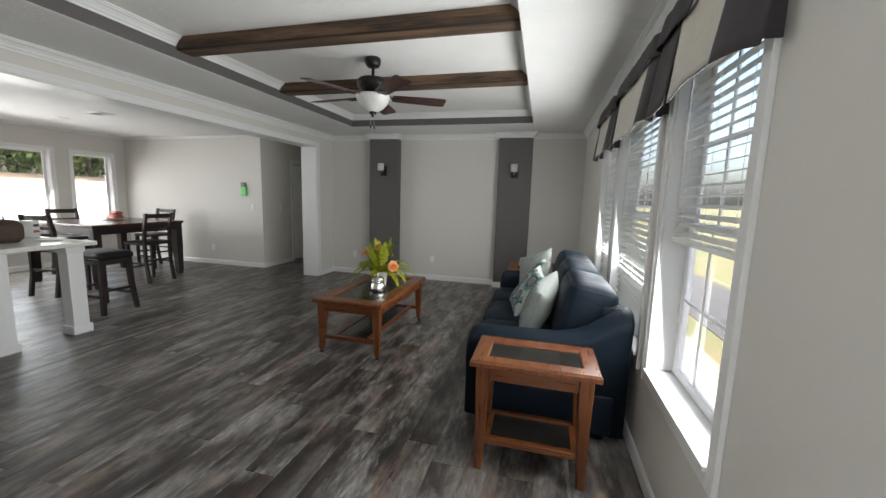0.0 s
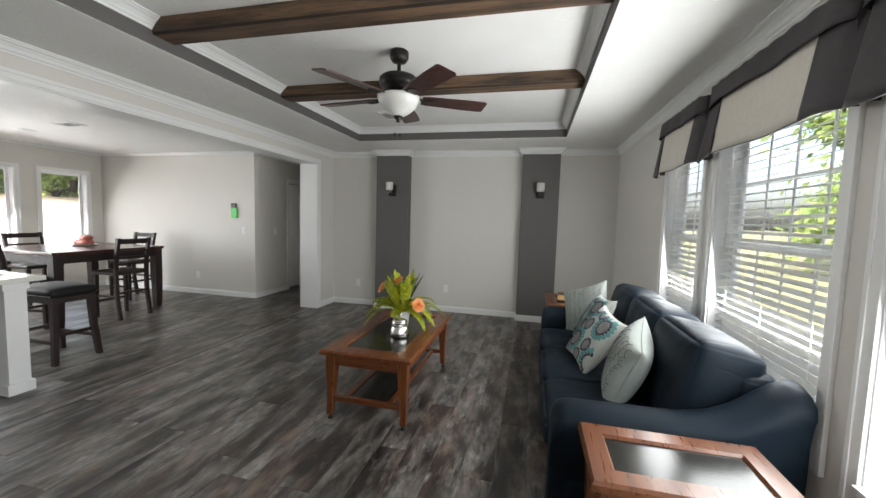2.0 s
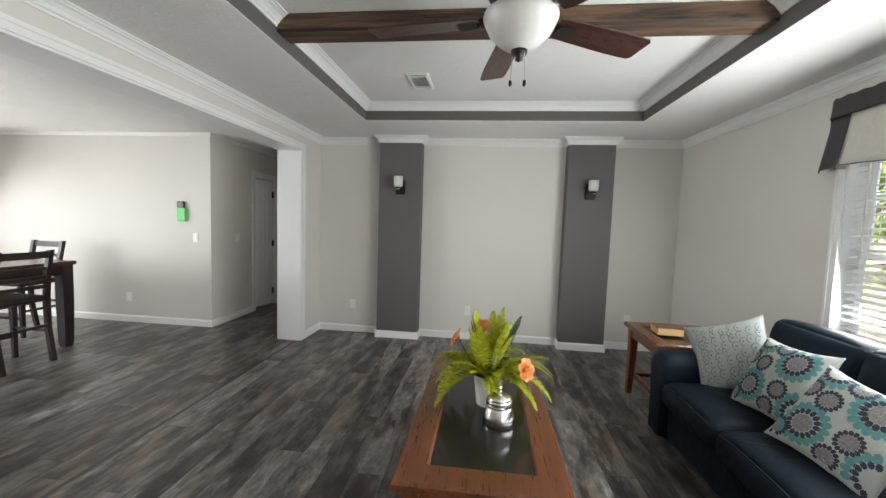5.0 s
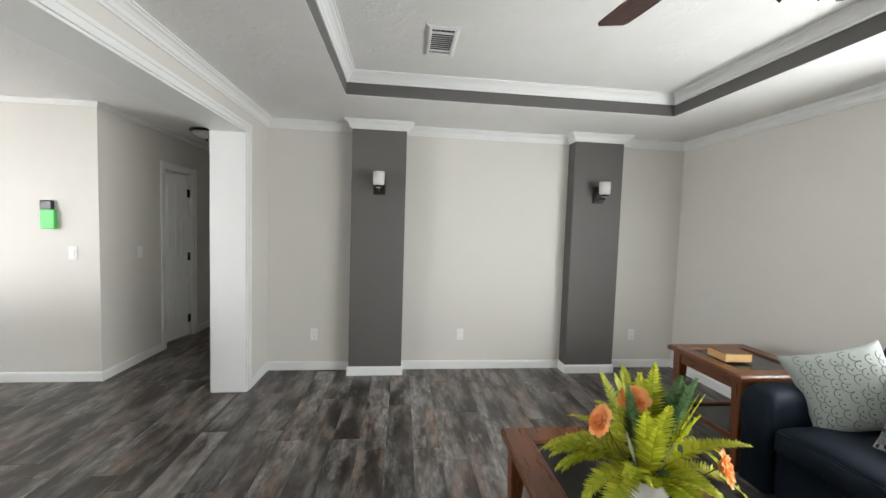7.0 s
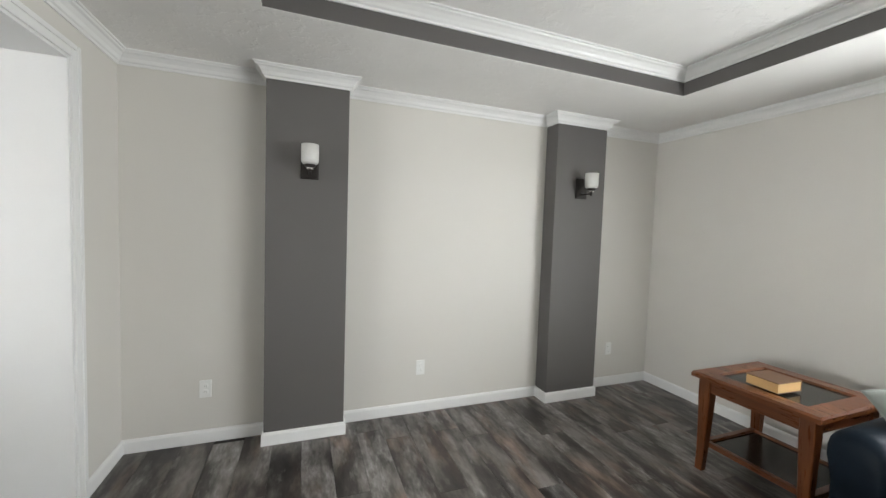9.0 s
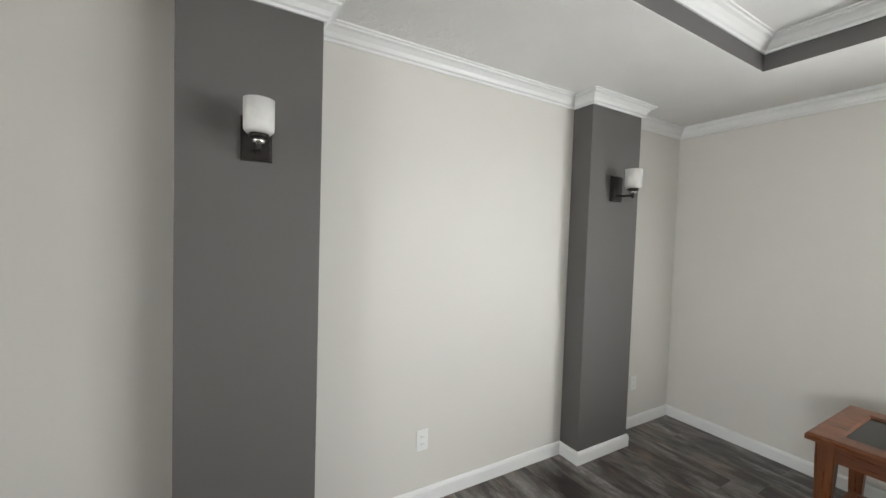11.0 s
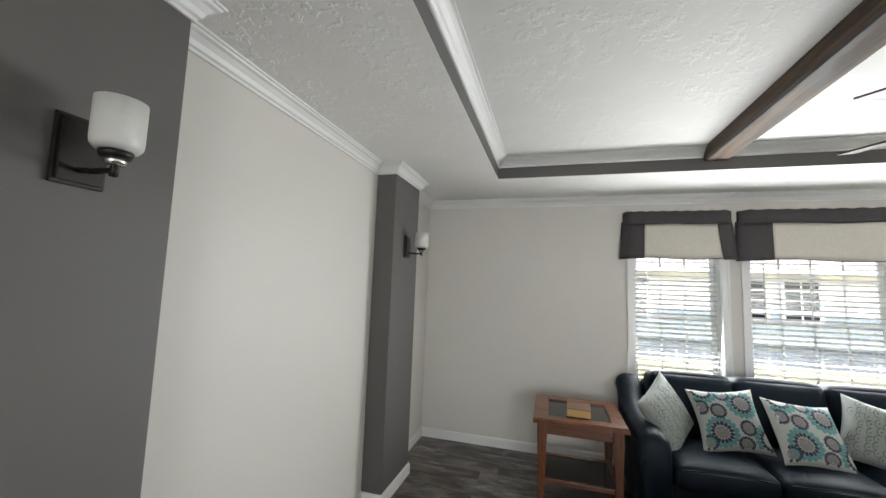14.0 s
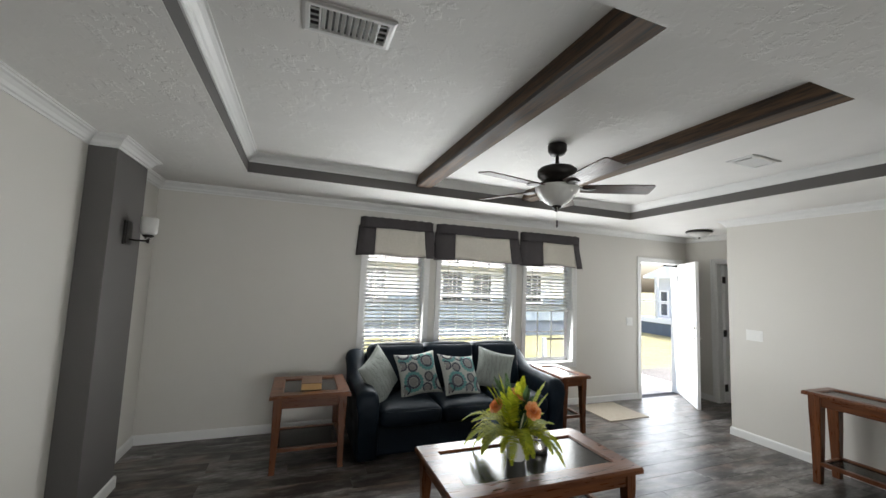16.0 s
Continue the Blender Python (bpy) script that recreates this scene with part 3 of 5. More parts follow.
def grid_window(name, label, x, out, a, b, z0, z1, cols, rows, divided=True):
    """A single-hung vinyl window in a wall along y; out is the way outdoors."""
    root = tagged(new(name), label, "window", kind="structure")

    def bx(bm, y0, y1, d0, d1, lo, hi, bev=0.0):
        q = sorted((x + out * d0, x + out * d1))
        return box(bm, q[0], q[1], y0, y1, lo, hi, bev)

    bm = B()
    for y0, y1 in ((a, a + 0.012), (b - 0.012, b)):
        bx(bm, y0, y1, -0.001, 0.15, z0 + 0.02, z1 - 0.012)
    bx(bm, a, b, -0.001, 0.15, z1 - 0.012, z1)
    part("window_lining", bm, WHITE, root)
    part("window_sill", bx(B(), a + 0.001, b - 0.001, -0.028, 0.149, z0 - 0.004, z0 + 0.018, 0.004), WHITE, root)
    for y0, y1 in ((a - 0.055, a + 0.004), (b - 0.004, b + 0.055)):
        bm = bx(B(), y0, y1, 0, -0.014, z0 - 0.06, z1 + 0.055, 0.003)
        c = y0 if y0 < a else y1 - 0.02
        bx(bm, c + (-0.002 if y0 < a else 0.002), c + (0.018 if y0 < a else 0.022), 0, -0.019, z0 - 0.062, z1 + 0.057, 0.002)
        part("side_casing", bm, WHITE, root)
    part("head_casing", bx(B(), a + 0.004, b - 0.004, 0, -0.014, z1 - 0.004, z1 + 0.055, 0.003), WHITE, root)
    part("apron", bx(B(), a + 0.004, b - 0.004, 0, -0.014, z0 - 0.06, z0 - 0.006, 0.003), WHITE, root)
    zm = (z0 + z1) / 2
    for lo, hi, d in ((z0 + 0.02, zm + 0.02, 0.105), (zm - 0.02, z1 - 0.012, 0.122)) if divided else ((z0 + 0.02, z1 - 0.012, 0.11),):
        bm = B()
        for y0, y1 in ((a + 0.012, a + 0.05), (b - 0.05, b - 0.012)):
            bx(bm, y0, y1, d, d + 0.016, lo, hi, 0.003)
        for q0, q1 in ((lo, lo + 0.042), (hi - 0.036, hi)):
            bx(bm, a + 0.05, b - 0.05, d, d + 0.016, q0, q1, 0.003)
        s = part("sash", bm, VINYL, root)
        pane = part("pane", bx(B(), a + 0.05, b - 0.05, d + 0.006, d + 0.010, lo + 0.042, hi - 0.036), GLASS, s)
        pane.visible_shadow = False
        if divided:
            for k in range(1, cols):
                y = a + 0.05 + (b - a - 0.1) * k / cols
                part("muntin", bx(B(), y - 0.008, y + 0.008, d + 0.001, d + 0.0055, lo + 0.042, hi - 0.036), VINYL, s)
            for k in range(1, rows):
                z = lo + 0.042 + (hi - lo - 0.078) * k / rows
                part("muntin", bx(B(), a + 0.05, b - 0.05, d + 0.002, d + 0.0058, z - 0.008, z + 0.008), VINYL, s)
    return root


for k, (a, b, z0, z1) in enumerate(WINDOWS):
    grid_window("window_%d" % (k + 1), "white single-hung window with divided panes and a deep sill", EAST, 1, a, b, z0, z1, 4 if k == 1 else 3, 2)
for k, (a, b, z0, z1) in enumerate(DINING_WINDOWS):
    grid_window("window_%d" % (k + 4), "tall white dining room window", WEST, -1, a, b, z0, z1, 3, 2, False)

# Unseen slab added as the roof; its overhang blocks direct sun at the windows.
roof = setting("roof", "unseen roof slab added to keep sun off the windows", "roof")
part("roof_deck", box(B(), WEST - 0.6, EAST + 0.45, -2.0, 8.8, TOP + 0.2, TOP + 0.34), SHINGLE, roof)

floor = setting("floor", "dark distressed vinyl plank floor", "floor")
part("subfloor", box(B(), WEST, EAST + 0.15, -1.5, 8.2, -0.12, -0.004), JOINT, floor)
strip = tagged(part("trim_floor_seam", loft(B(), [[(-3.675, y, -0.003), (-3.670, y, 0.0015), (-3.650, y, 0.0015), (-3.645, y, -0.003)] for y in (1.22, 5.95)]), STRIP), "dark seam strip between the two floors", "floor strip", kind="structure")


# ---- outdoors ----
GROUND = -0.7
tagged(part("ground", box(B(), -400, 400, -400, 400, GROUND - 0.5, GROUND), GRASS), "lawn of patchy sunlit grass", "ground", kind="structure")
tagged(part("road_drive", box(B(), 3.0, 4.8, -60, 60, GROUND - 0.1, GROUND + 0.02), ASPHALT), "narrow grey asphalt drive", "road", kind="structure")
tagged(part("pavement_lot", box(B(), -34, -9.3, -60, 60, GROUND - 0.1, GROUND + 0.02), CONCRETE), "broad pale concrete lot in full sun", "pavement", kind="structure")
tagged(part("pavement_path", box(B(), 0.9, 3.0, -2.2, 0.6, GROUND - 0.1, GROUND + 0.03), CONCRETE), "pale concrete path by the front door", "pavement", kind="structure")

tagged(part("ground_gravel", box(B(), 0.86, 2.5, 0.95, 30, GROUND - 0.1, GROUND + 0.025), GRAVEL), "pale sandy gravel strip along the wall", "ground", kind="structure")


def porch():
    p = thing("porch", "small concrete porch with a thin dark rail", "porch")
    part("deck", box(B(), 0.85, 2.4, -1.3, 0.9, -0.16, -0.06, 0.004), CONCRETE, p)
    for x, y in ((2.34, -1.24), (2.34, 0.84), (0.92, 0.84), (0.92, -1.24)):
        part("post", box(B(), x - 0.03, x + 0.03, y - 0.03, y + 0.03, GROUND, 0.64 if x > 2 else -0.16, 0.004), VINYL, p)
    part("rail", box(B(), 2.325, 2.355, -1.2, 0.8, 0.60, 0.63, 0.003), BRONZE, p, "thin dark rail")


porch()


def house(name, label, x, y, long, deep, siding, lower, win_y, rz=0, roofing=None):
    """A far single-storey home whose front faces -x in its own frame, with windows, skirting, gable roof."""
    h = thing(name, label, "house", pose(x, y, GROUND, 0, 0, rz))
    part("skirting", box(B(), 0, deep, -long / 2, long / 2, 0, 0.7), SKIRT, h)
    part("wall", box(B(), -0.02, deep, -long / 2, long / 2, 0.7, 3.2), siding, h)
    if lower:
        part("lower_wall", box(B(), -0.05, 0, -long / 2, long / 2, 0.7, 1.7), lower, h)
        part("belt_trim", box(B(), -0.08, 0, -long / 2, long / 2, 1.7, 1.82, 0.01), VINYL, h)
    r = [[(-0.5, s, 3.15), (deep / 2, s, 4.6), (deep + 0.5, s, 3.15), (deep + 0.5, s, 3.0), (-0.5, s, 3.0)] for s in (-long / 2 - 0.3, long / 2 + 0.3)]
    part("roof", loft(B(), r), roofing or SHINGLE, h)
    part("fascia", box(B(), -0.53, -0.5, -long / 2 - 0.3, long / 2 + 0.3, 2.97, 3.17), VINYL, h)
    for yy, w in win_y:
        bm = B()
        for q in ((yy - w - 0.09, yy - w, 1.55, 2.75), (yy + w, yy + w + 0.09, 1.55, 2.75), (yy - w - 0.09, yy + w + 0.09, 1.45, 1.55), (yy - w - 0.09, yy + w + 0.09, 2.75, 2.85)):
            box(bm, -0.11, -0.02, *q)
        wn_ = part("window", bm, VINYL, h, "white framed window")
        part("pane", box(B(), -0.05, -0.025, yy - w, yy + w, 1.55, 2.75), PANE, wn_)
        for z in (1.85, 2.15, 2.45):
            part("muntin", box(B(), -0.075, -0.05, yy - w, yy + w, z - 0.02, z + 0.02), VINYL, wn_)
        part("muntin", box(B(), -0.08, -0.055, yy - 0.02, yy + 0.02, 1.55, 2.75), VINYL, wn_)
    return h


house("neighbour_house", "pale and blue sided home across the drive", 11.5, 0.2, 15, 7, PALE_SIDING, BLUE_SIDING, ((-5.2, 0.5), (-2.6, 0.45), (-1.2, 0.45), (2.2, 0.5), (4.6, 0.45), (5.8, 0.45)))
end_house = house("grey_house", "grey sided home with dark skirting and a white deck", 5.3, -19.3, 11, 7, GREY_SIDING, None, ((-3, 0.5), (0.5, 0.5), (4.3, 0.5)), 0, VINYL)
for x0, x1, z0, z1 in ((5.0, 5.75, 1.05, 2.95), (6.15, 6.55, 0.98, 2.25), (2.6, 3.4, 1.5, 2.75)):
    bm = B()
    for a, b, c, d in ((x0 - 0.09, x0, z0, z1), (x1, x1 + 0.09, z0, z1), (x0 - 0.09, x1 + 0.09, z1, z1 + 0.09), (x0 - 0.09, x1 + 0.09, z0 - 0.09, z0)):
        box(bm, a, b, 5.5, 5.58, c, d)
    w = part("window", bm, VINYL, end_house, "white framed window")
    part("pane", box(B(), x0, x1, 5.502, 5.53, z0, z1), PANE, w)
    part("muntin", box(B(), x0, x1, 5.53, 5.555, (z0 + z1) / 2 - 0.025, (z0 + z1) / 2 + 0.025), VINYL, w)
part("deck", box(B(), 3.6, 7.3, 5.5, 6.7, 0.62, 0.86, 0.01), VINYL, end_house, "white edged end deck")
part("deck_skirt", box(B(), 3.65, 7.25, 5.5, 6.64, 0.0, 0.62), SKIRT, end_house)
for x in (3.75, 5.95, 7.15):
    part("deck_post", box(B(), x - 0.07, x + 0.07, 6.5, 6.64, 0.86, 3.0, 0.008), GREY_SIDING, end_house)
part("deck_rail", box(B(), 3.75, 7.15, 6.54, 6.6, 1.7, 1.78, 0.006), VINYL, end_house)
tagged(part("ground_slope", loft(B(), [[(-20, q, GROUND), (-20, q, GROUND + 0.03), (-37, q, 1.9), (-37, q, GROUND)] for q in (-90, 90)]), CONCRETE), "pale sunlit concrete slope beyond the lot", "ground", kind="structure")
tagged(part("ground_bank", loft(B(), [[(-37, q, GROUND), (-37, q, 1.9), (-39.5, q, 2.35), (-400, q, 2.9), (-400, q, GROUND)] for q in (-90, 90)]), EARTH), "bare earth bank behind the lot", "ground", kind="structure")


def tree_mesh(seed, high, spread):
    rng = random.Random(seed)
    trunk = B()
    tube(trunk, [(0, 0, 0), (0.05, 0.02, high * 0.25), (-0.05, 0.06, high * 0.5), (0.02, 0, high * 0.8)], [0.22, 0.17, 0.11, 0.03], 8)
    ends = []
    for k in range(14):
        a, z = rng.uniform(0, 6.28), high * rng.uniform(0.06, 0.6)
        e = Vector((math.cos(a) * spread * rng.uniform(0.5, 0.95), math.sin(a) * spread * rng.uniform(0.5, 0.95), z + high * rng.uniform(0.04, 0.28)))
        tube(trunk, [(0, 0, z), e * 0.5 + Vector((0, 0, z * 0.55)), e], [0.08, 0.05, 0.02], 6)
        ends.append(e)
    ends += [Vector((0, 0, high * 0.9)), Vector((0.3, -0.2, high * 0.75))]
    verts, faces = [], []
    for k in range(4200):
        c = rng.choice(ends)
        d = Vector((rng.gauss(0, 1), rng.gauss(0, 1), rng.gauss(0, 0.75)))
        p = c + d.normalized() * abs(rng.gauss(0, 0.55)) * spread * 0.52
        n = Vector((rng.gauss(0, 1), rng.gauss(0, 1), rng.gauss(0.6, 1))).normalized()
        t = n.orthogonal().normalized()
        u, s = n.cross(t), rng.uniform(0.14, 0.34)
        i = len(verts)
        verts += [p - t * s, p + u * s * 0.5, p + t * s, p - u * s * 0.5]
        faces.append((i, i + 1, i + 2, i + 3))
    me = bpy.data.meshes.new("crown")
    me.from_pydata([tuple(v) for v in verts], [], faces)
    me.materials.append(TREE_LEAF)
    return trunk, me


def tree(seed, high, spread, m):
    t = thing("tree", "leafy green deciduous tree in sunlight", "tree", m, "trees beyond the lot")
    trunk, me = tree_mesh(seed, high, spread)
    part("trunk", trunk, BARK, t, smooth=True)
    crown_ob = new("crown", me)
    crown_ob.parent = t
    return t


first_tree = tree(3, 9.0, 3.6, pose(-43, 22, 2.9))
second_tree = tree(8, 7.5, 3.2, pose(-42, 27, 2.9))
for k in range(24):
    copy_thing((first_tree, second_tree)[k % 2], pose(-42 - 2.4 * (k % 3), 4.0 + k * 2.3 + (k % 2), 1.9, 0, 0, 40 * k))
for k, (x, y) in enumerate(((26, 20), (24, 12), (28, 2), (26, -6), (15, 21), (19, 27))):
    copy_thing((first_tree, second_tree)[k % 2], pose(x, y, GROUND, 0, 0, 70 * k + 15))


# ---- ceiling things ----
for y in (2.76, 3.97):
    bm = B()
    e = 0.012
    prof = [(y, TRAY - 0.001), (y, 2.506 + e), (y + e, 2.506), (y + 0.16 - e, 2.506), (y + 0.16, 2.506 + e), (y + 0.16, TRAY - 0.001)]
    loft(bm, [[(x, p, q) for p, q in prof] for x in (T0 + 0.005, T1 - 0.005)])
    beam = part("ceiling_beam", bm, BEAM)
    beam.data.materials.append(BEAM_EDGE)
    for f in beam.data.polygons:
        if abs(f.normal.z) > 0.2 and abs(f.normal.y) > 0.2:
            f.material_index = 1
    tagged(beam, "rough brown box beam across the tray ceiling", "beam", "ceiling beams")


def ceiling_fan(x, y):
    f = thing("ceiling_fan", "bronze five-blade ceiling fan with a glass bowl light", "ceiling fan", pose(x, y, TRAY))
    part("canopy", lathe(B(), [(0, 0), (0.062, 0), (0.068, -0.012), (0.066, -0.05), (0.05, -0.075), (0.02, -0.085), (0, -0.085)], 28), BRONZE, f, smooth=True)
    part("downrod", lathe(B(), [(0, -0.08), (0.013, -0.08), (0.013, -0.165), (0, -0.165)], 14), BRONZE, f, smooth=True)
    part("motor", lathe(B(), [(0, -0.15), (0.03, -0.15), (0.055, -0.165), (0.12, -0.178), (0.138, -0.195), (0.138, -0.232), (0.125, -0.25), (0.105, -0.262), (0.1, -0.285), (0.07, -0.295), (0.07, -0.315), (0, -0.315)], 36), BRONZE, f, smooth=True)
    part("light_ring", lathe(B(), [(0, -0.305), (0.085, -0.305), (0.095, -0.32), (0.085, -0.332), (0, -0.332)], 30), BRONZE, f, smooth=True)
    part("glass_bowl", lathe(B(), [(0.05, -0.315), (0.150, -0.315), (0.152, -0.325), (0.145, -0.345), (0.125, -0.385), (0.09, -0.42), (0.045, -0.448), (0, -0.456)], 36), FROST, f, "frosted alabaster glass bowl", True)
    part("finial", lathe(B(), [(0, -0.448), (0.034, -0.452), (0.03, -0.468), (0.012, -0.476), (0.016, -0.488), (0, -0.498)], 18), BRONZE, f, smooth=True)
    for dx, dy, l in ((0.02, -0.02, 0.075), (-0.025, 0.015, 0.06)):
        c = part("pull_chain", tube(B(), [(dx, dy, -0.45), (dx * 1.2, dy * 1.2, -0.5 - l)], 0.0016, 5), STEEL, f)
        part("pull_fob", lathe(B(), [(0, 0), (0.006, -0.004), (0.007, -0.02), (0, -0.03)], 10, (dx * 1.2, dy * 1.2, -0.5 - l)), BRONZE, c)
    blade = B()
    pts = [(0.17, -0.05), (0.2, -0.058), (0.5, -0.072), (0.635, -0.07), (0.65, -0.058), (0.65, 0.058), (0.635, 0.07), (0.5, 0.072), (0.2, 0.058), (0.17, 0.05)]
    loft(blade, [[(px, py, z) for px, py in pts] for z in (-0.004, 0.004)])
    arm = B()
    loft(arm, [[(px, w, z), (px, -w, z), (px, -w, z - 0.006), (px, w, z - 0.006)] for px, w, z in ((0.09, 0.02, 0.045), (0.12, 0.018, 0.04), (0.155, 0.014, 0.012), (0.18, 0.03, -0.004), (0.25, 0.042, -0.004), (0.262, 0.02, -0.004))])
    b0 = a0 = None
    for k in range(5):
        m = pose(0, 0, -0.325, 0, 0, 27.5 + 72 * k) @ pose(0, 0, 0, -11)
        if b0 is None:
            b0, a0 = part("blade", blade, BLADE, f, "dark walnut fan blade"), part("blade_arm", arm, BRONZE, f)
            b0.matrix_basis, a0.matrix_basis = m, pose(0, 0, -0.325, 0, 0, 27.5)
        else:
            for src, mm in ((b0, m), (a0, pose(0, 0, -0.325, 0, 0, 27.5 + 72 * k))):
                o = src.copy()
                scene.collection.objects.link(o)
                o.matrix_basis = mm


ceiling_fan(-1.403, 3.46)


def ceiling_vent(x, y, z, wide, long, rz=0):
    v = thing("ceiling_vent", "white louvred ceiling air vent", "vent", pose(x, y, z, 0, 0, rz), "ceiling vents")
    w, l = wide / 2, long / 2
    prof = [(0, 0), (0, -0.006), (0.012, -0.011), (0.026, -0.011), (0.030, -0.006), (0.030, 0)]
    part("frame", sweep(B(), [(-w, -l), (w, -l), (w, l), (-w, l)], [(d, q) for d, q in prof], True), WHITE, v)
    part("backing", box(B(), -w + 0.028, w - 0.028, -l + 0.028, l - 0.028, -0.002, -0.0005), BLACK, v)
    n = 9
    for k in range(n):
        yy = -w * 0 - l * 0.62 + (k + 0.5) * l * 1.24 / n
        s = part("slat", box(B(), -w + 0.03, w - 0.03, -0.009, 0.009, -0.001, 0.001), WHITE, v)
        s.matrix_basis = pose(0, yy, -0.006, 35)
    for sy in (-1, 1):
        for k in range(4):
            s = part("slat", box(B(), -0.0008, 0.0008, -l * 0.13, l * 0.13, -0.008, 0.0), WHITE, v)
            s.matrix_basis = pose(-w + 0.045 + k * (wide - 0.09) / 3, sy * l * 0.76, -0.002)
    for sy in (-1, 1):
        part("divider", box(B(), -w + 0.028, w - 0.028, sy * l * 0.63 - 0.004, sy * l * 0.63 + 0.004, -0.011, -0.001), WHITE, v)


ceiling_vent(-2.10, 5.02, TRAY, 0.19, 0.36)
ceiling_vent(-1.785, 1.925, TRAY, 0.19, 0.34)
ceiling_vent(-5.94, 4.30, TOP, 0.2, 0.32, 90)
ceiling_vent(-6.99, 4.48, TOP, 0.16, 0.16)


def flush_light(x, y, z, lab):
    f = thing("flush_light", lab, "ceiling light", pose(x, y, z))
    part("pan", lathe(B(), [(0, 0), (0.10, 0), (0.155, -0.012), (0.165, -0.026), (0.150, -0.034), (0, -0.034)], 32), BRONZE, f, smooth=True)
    part("glass_bowl", lathe(B(), [(0.05, -0.03), (0.14, -0.032), (0.125, -0.055), (0.08, -0.085), (0.03, -0.098), (0, -0.1)], 32), FROST, f, "frosted glass bowl", True)
    part("finial", lathe(B(), [(0, -0.097), (0.014, -0.1), (0.012, -0.112), (0, -0.12)], 12), BRONZE, f, smooth=True)


flush_light(0.0, 0.0, TOP, "bronze flush ceiling light with a frosted bowl in the entry")
flush_light(-4.45, 7.05, TOP, "bronze flush ceiling light in the hall")


# ---- wall things ----
def sconce(x, y):
    s = thing("wall_sconce", "bronze wall sconce with a frosted cylinder shade on the pilaster", "wall lamp", pose(x, y, 1.838), "pair of wall sconces")
    part("backplate", box(box(B(), -0.056, 0.056, -0.012, 0, -0.085, 0.085, 0.003), -0.048, 0.048, -0.02, -0.012, -0.077, 0.077, 0.003), BRONZE, s)
    part("arm", tube(B(), [(0, -0.015, -0.045), (0, -0.06, -0.05), (0, -0.115, -0.05), (0, -0.13, -0.045)], 0.007, 10), BRONZE, s, smooth=True)
    part("stem", lathe(B(), [(0, -0.068), (0.009, -0.066), (0.009, -0.03), (0, -0.03)], 14, (0, -0.13, 0)), BRONZE, s, smooth=True)
    part("chrome_collar", lathe(B(), [(0, -0.038), (0.02, -0.038), (0.022, -0.03), (0.02, -0.02), (0, -0.02)], 20, (0, -0.13, 0)), CHROME, s, "chrome collar", True)
    part("socket_cup", lathe(B(), [(0, -0.024), (0.03, -0.022), (0.034, -0.014), (0.034, -0.006), (0, -0.006)], 20, (0, -0.13, 0)), BRONZE, s, smooth=True)
    part("shade", lathe(B(), [(0.0, -0.004), (0.042, -0.004), (0.05, 0.006), (0.052, 0.02), (0.052, 0.116), (0.049, 0.116), (0.048, 0.02), (0.0, 0.012)], 32, (0, -0.13, 0)), FROST, s, "white frosted glass cylinder shade", True)


sconce(-2.537, 6.30)
sconce(-0.350, 6.30)


def plate_on_wall(name, label, cat, m, kind="outlet", gangs=1):
    """A wall plate whose back lies in the plane y = 0 and that faces -y."""
    p = thing(name, label, cat, m, "wall plates")
    w = 0.035 + 0.023 * (gangs - 1)
    part("cover", box(B(), -w, w, -0.006, 0, -0.058, 0.058, 0.0025), PLASTIC, p)
    for g in range(gangs):
        cx = (g - (gangs - 1) / 2) * 0.046
        if kind == "outlet":
            for z in (-0.02, 0.02):
                o = part("socket", lathe(B(), [(0, 0), (0.0165, 0), (0.0155, 0.003), (0, 0.003)], 18), PLASTIC, p)
                o.matrix_basis = pose(cx, -0.0055, z, 90)
                for dx in (-0.006, 0.006):
                    part("slot", box(B(), dx - 0.001, dx + 0.001, -0.0035, 0.0035, 0.003, 0.0035), BLACK, o)
        else:
            part("rocker", box(B(), cx - 0.015, cx + 0.015, -0.0095, -0.005, -0.031, 0.031, 0.002), PLASTIC, p)


for x in (-3.16, -1.69, 0.20):
    plate_on_wall("outlet", "white duplex outlet on the greige wall", "outlet", pose(x, NORTH, 0.36))
plate_on_wall("outlet", "white duplex outlet on the dining room wall", "outlet", pose(-6.11, 6.23, 0.33))
plate_on_wall("light_switch", "white rocker switch by the thermostat", "switch", pose(-5.15, 6.23, 1.14), "switch", 1)
plate_on_wall("light_switch", "white rocker switch on the hall wall", "switch", pose(-4.94, 6.74, 1.12, 0, 0, 90), "switch")
plate_on_wall("light_switch", "white triple switch plate on the greige wall", "switch", pose(-0.90, NEAR, 1.135, 0, 0, 180), "switch", 3)
plate_on_wall("light_switch", "white switch plate beside the front door", "switch", pose(EAST, 0.543, 1.115, 0, 0, -90), "switch", 2)
th = thing("thermostat", "black thermostat with a bright green tag hanging on it", "thermostat", pose(-5.33, 6.23, 1.46))
part("body", box(B(), -0.055, 0.045, -0.028, 0, 0.035, 0.13, 0.012), BLACK, th)
part("tag", box(B(), -0.045, 0.065, -0.034, -0.004, -0.115, 0.05, 0.006), GREEN, th, "bright green tag")


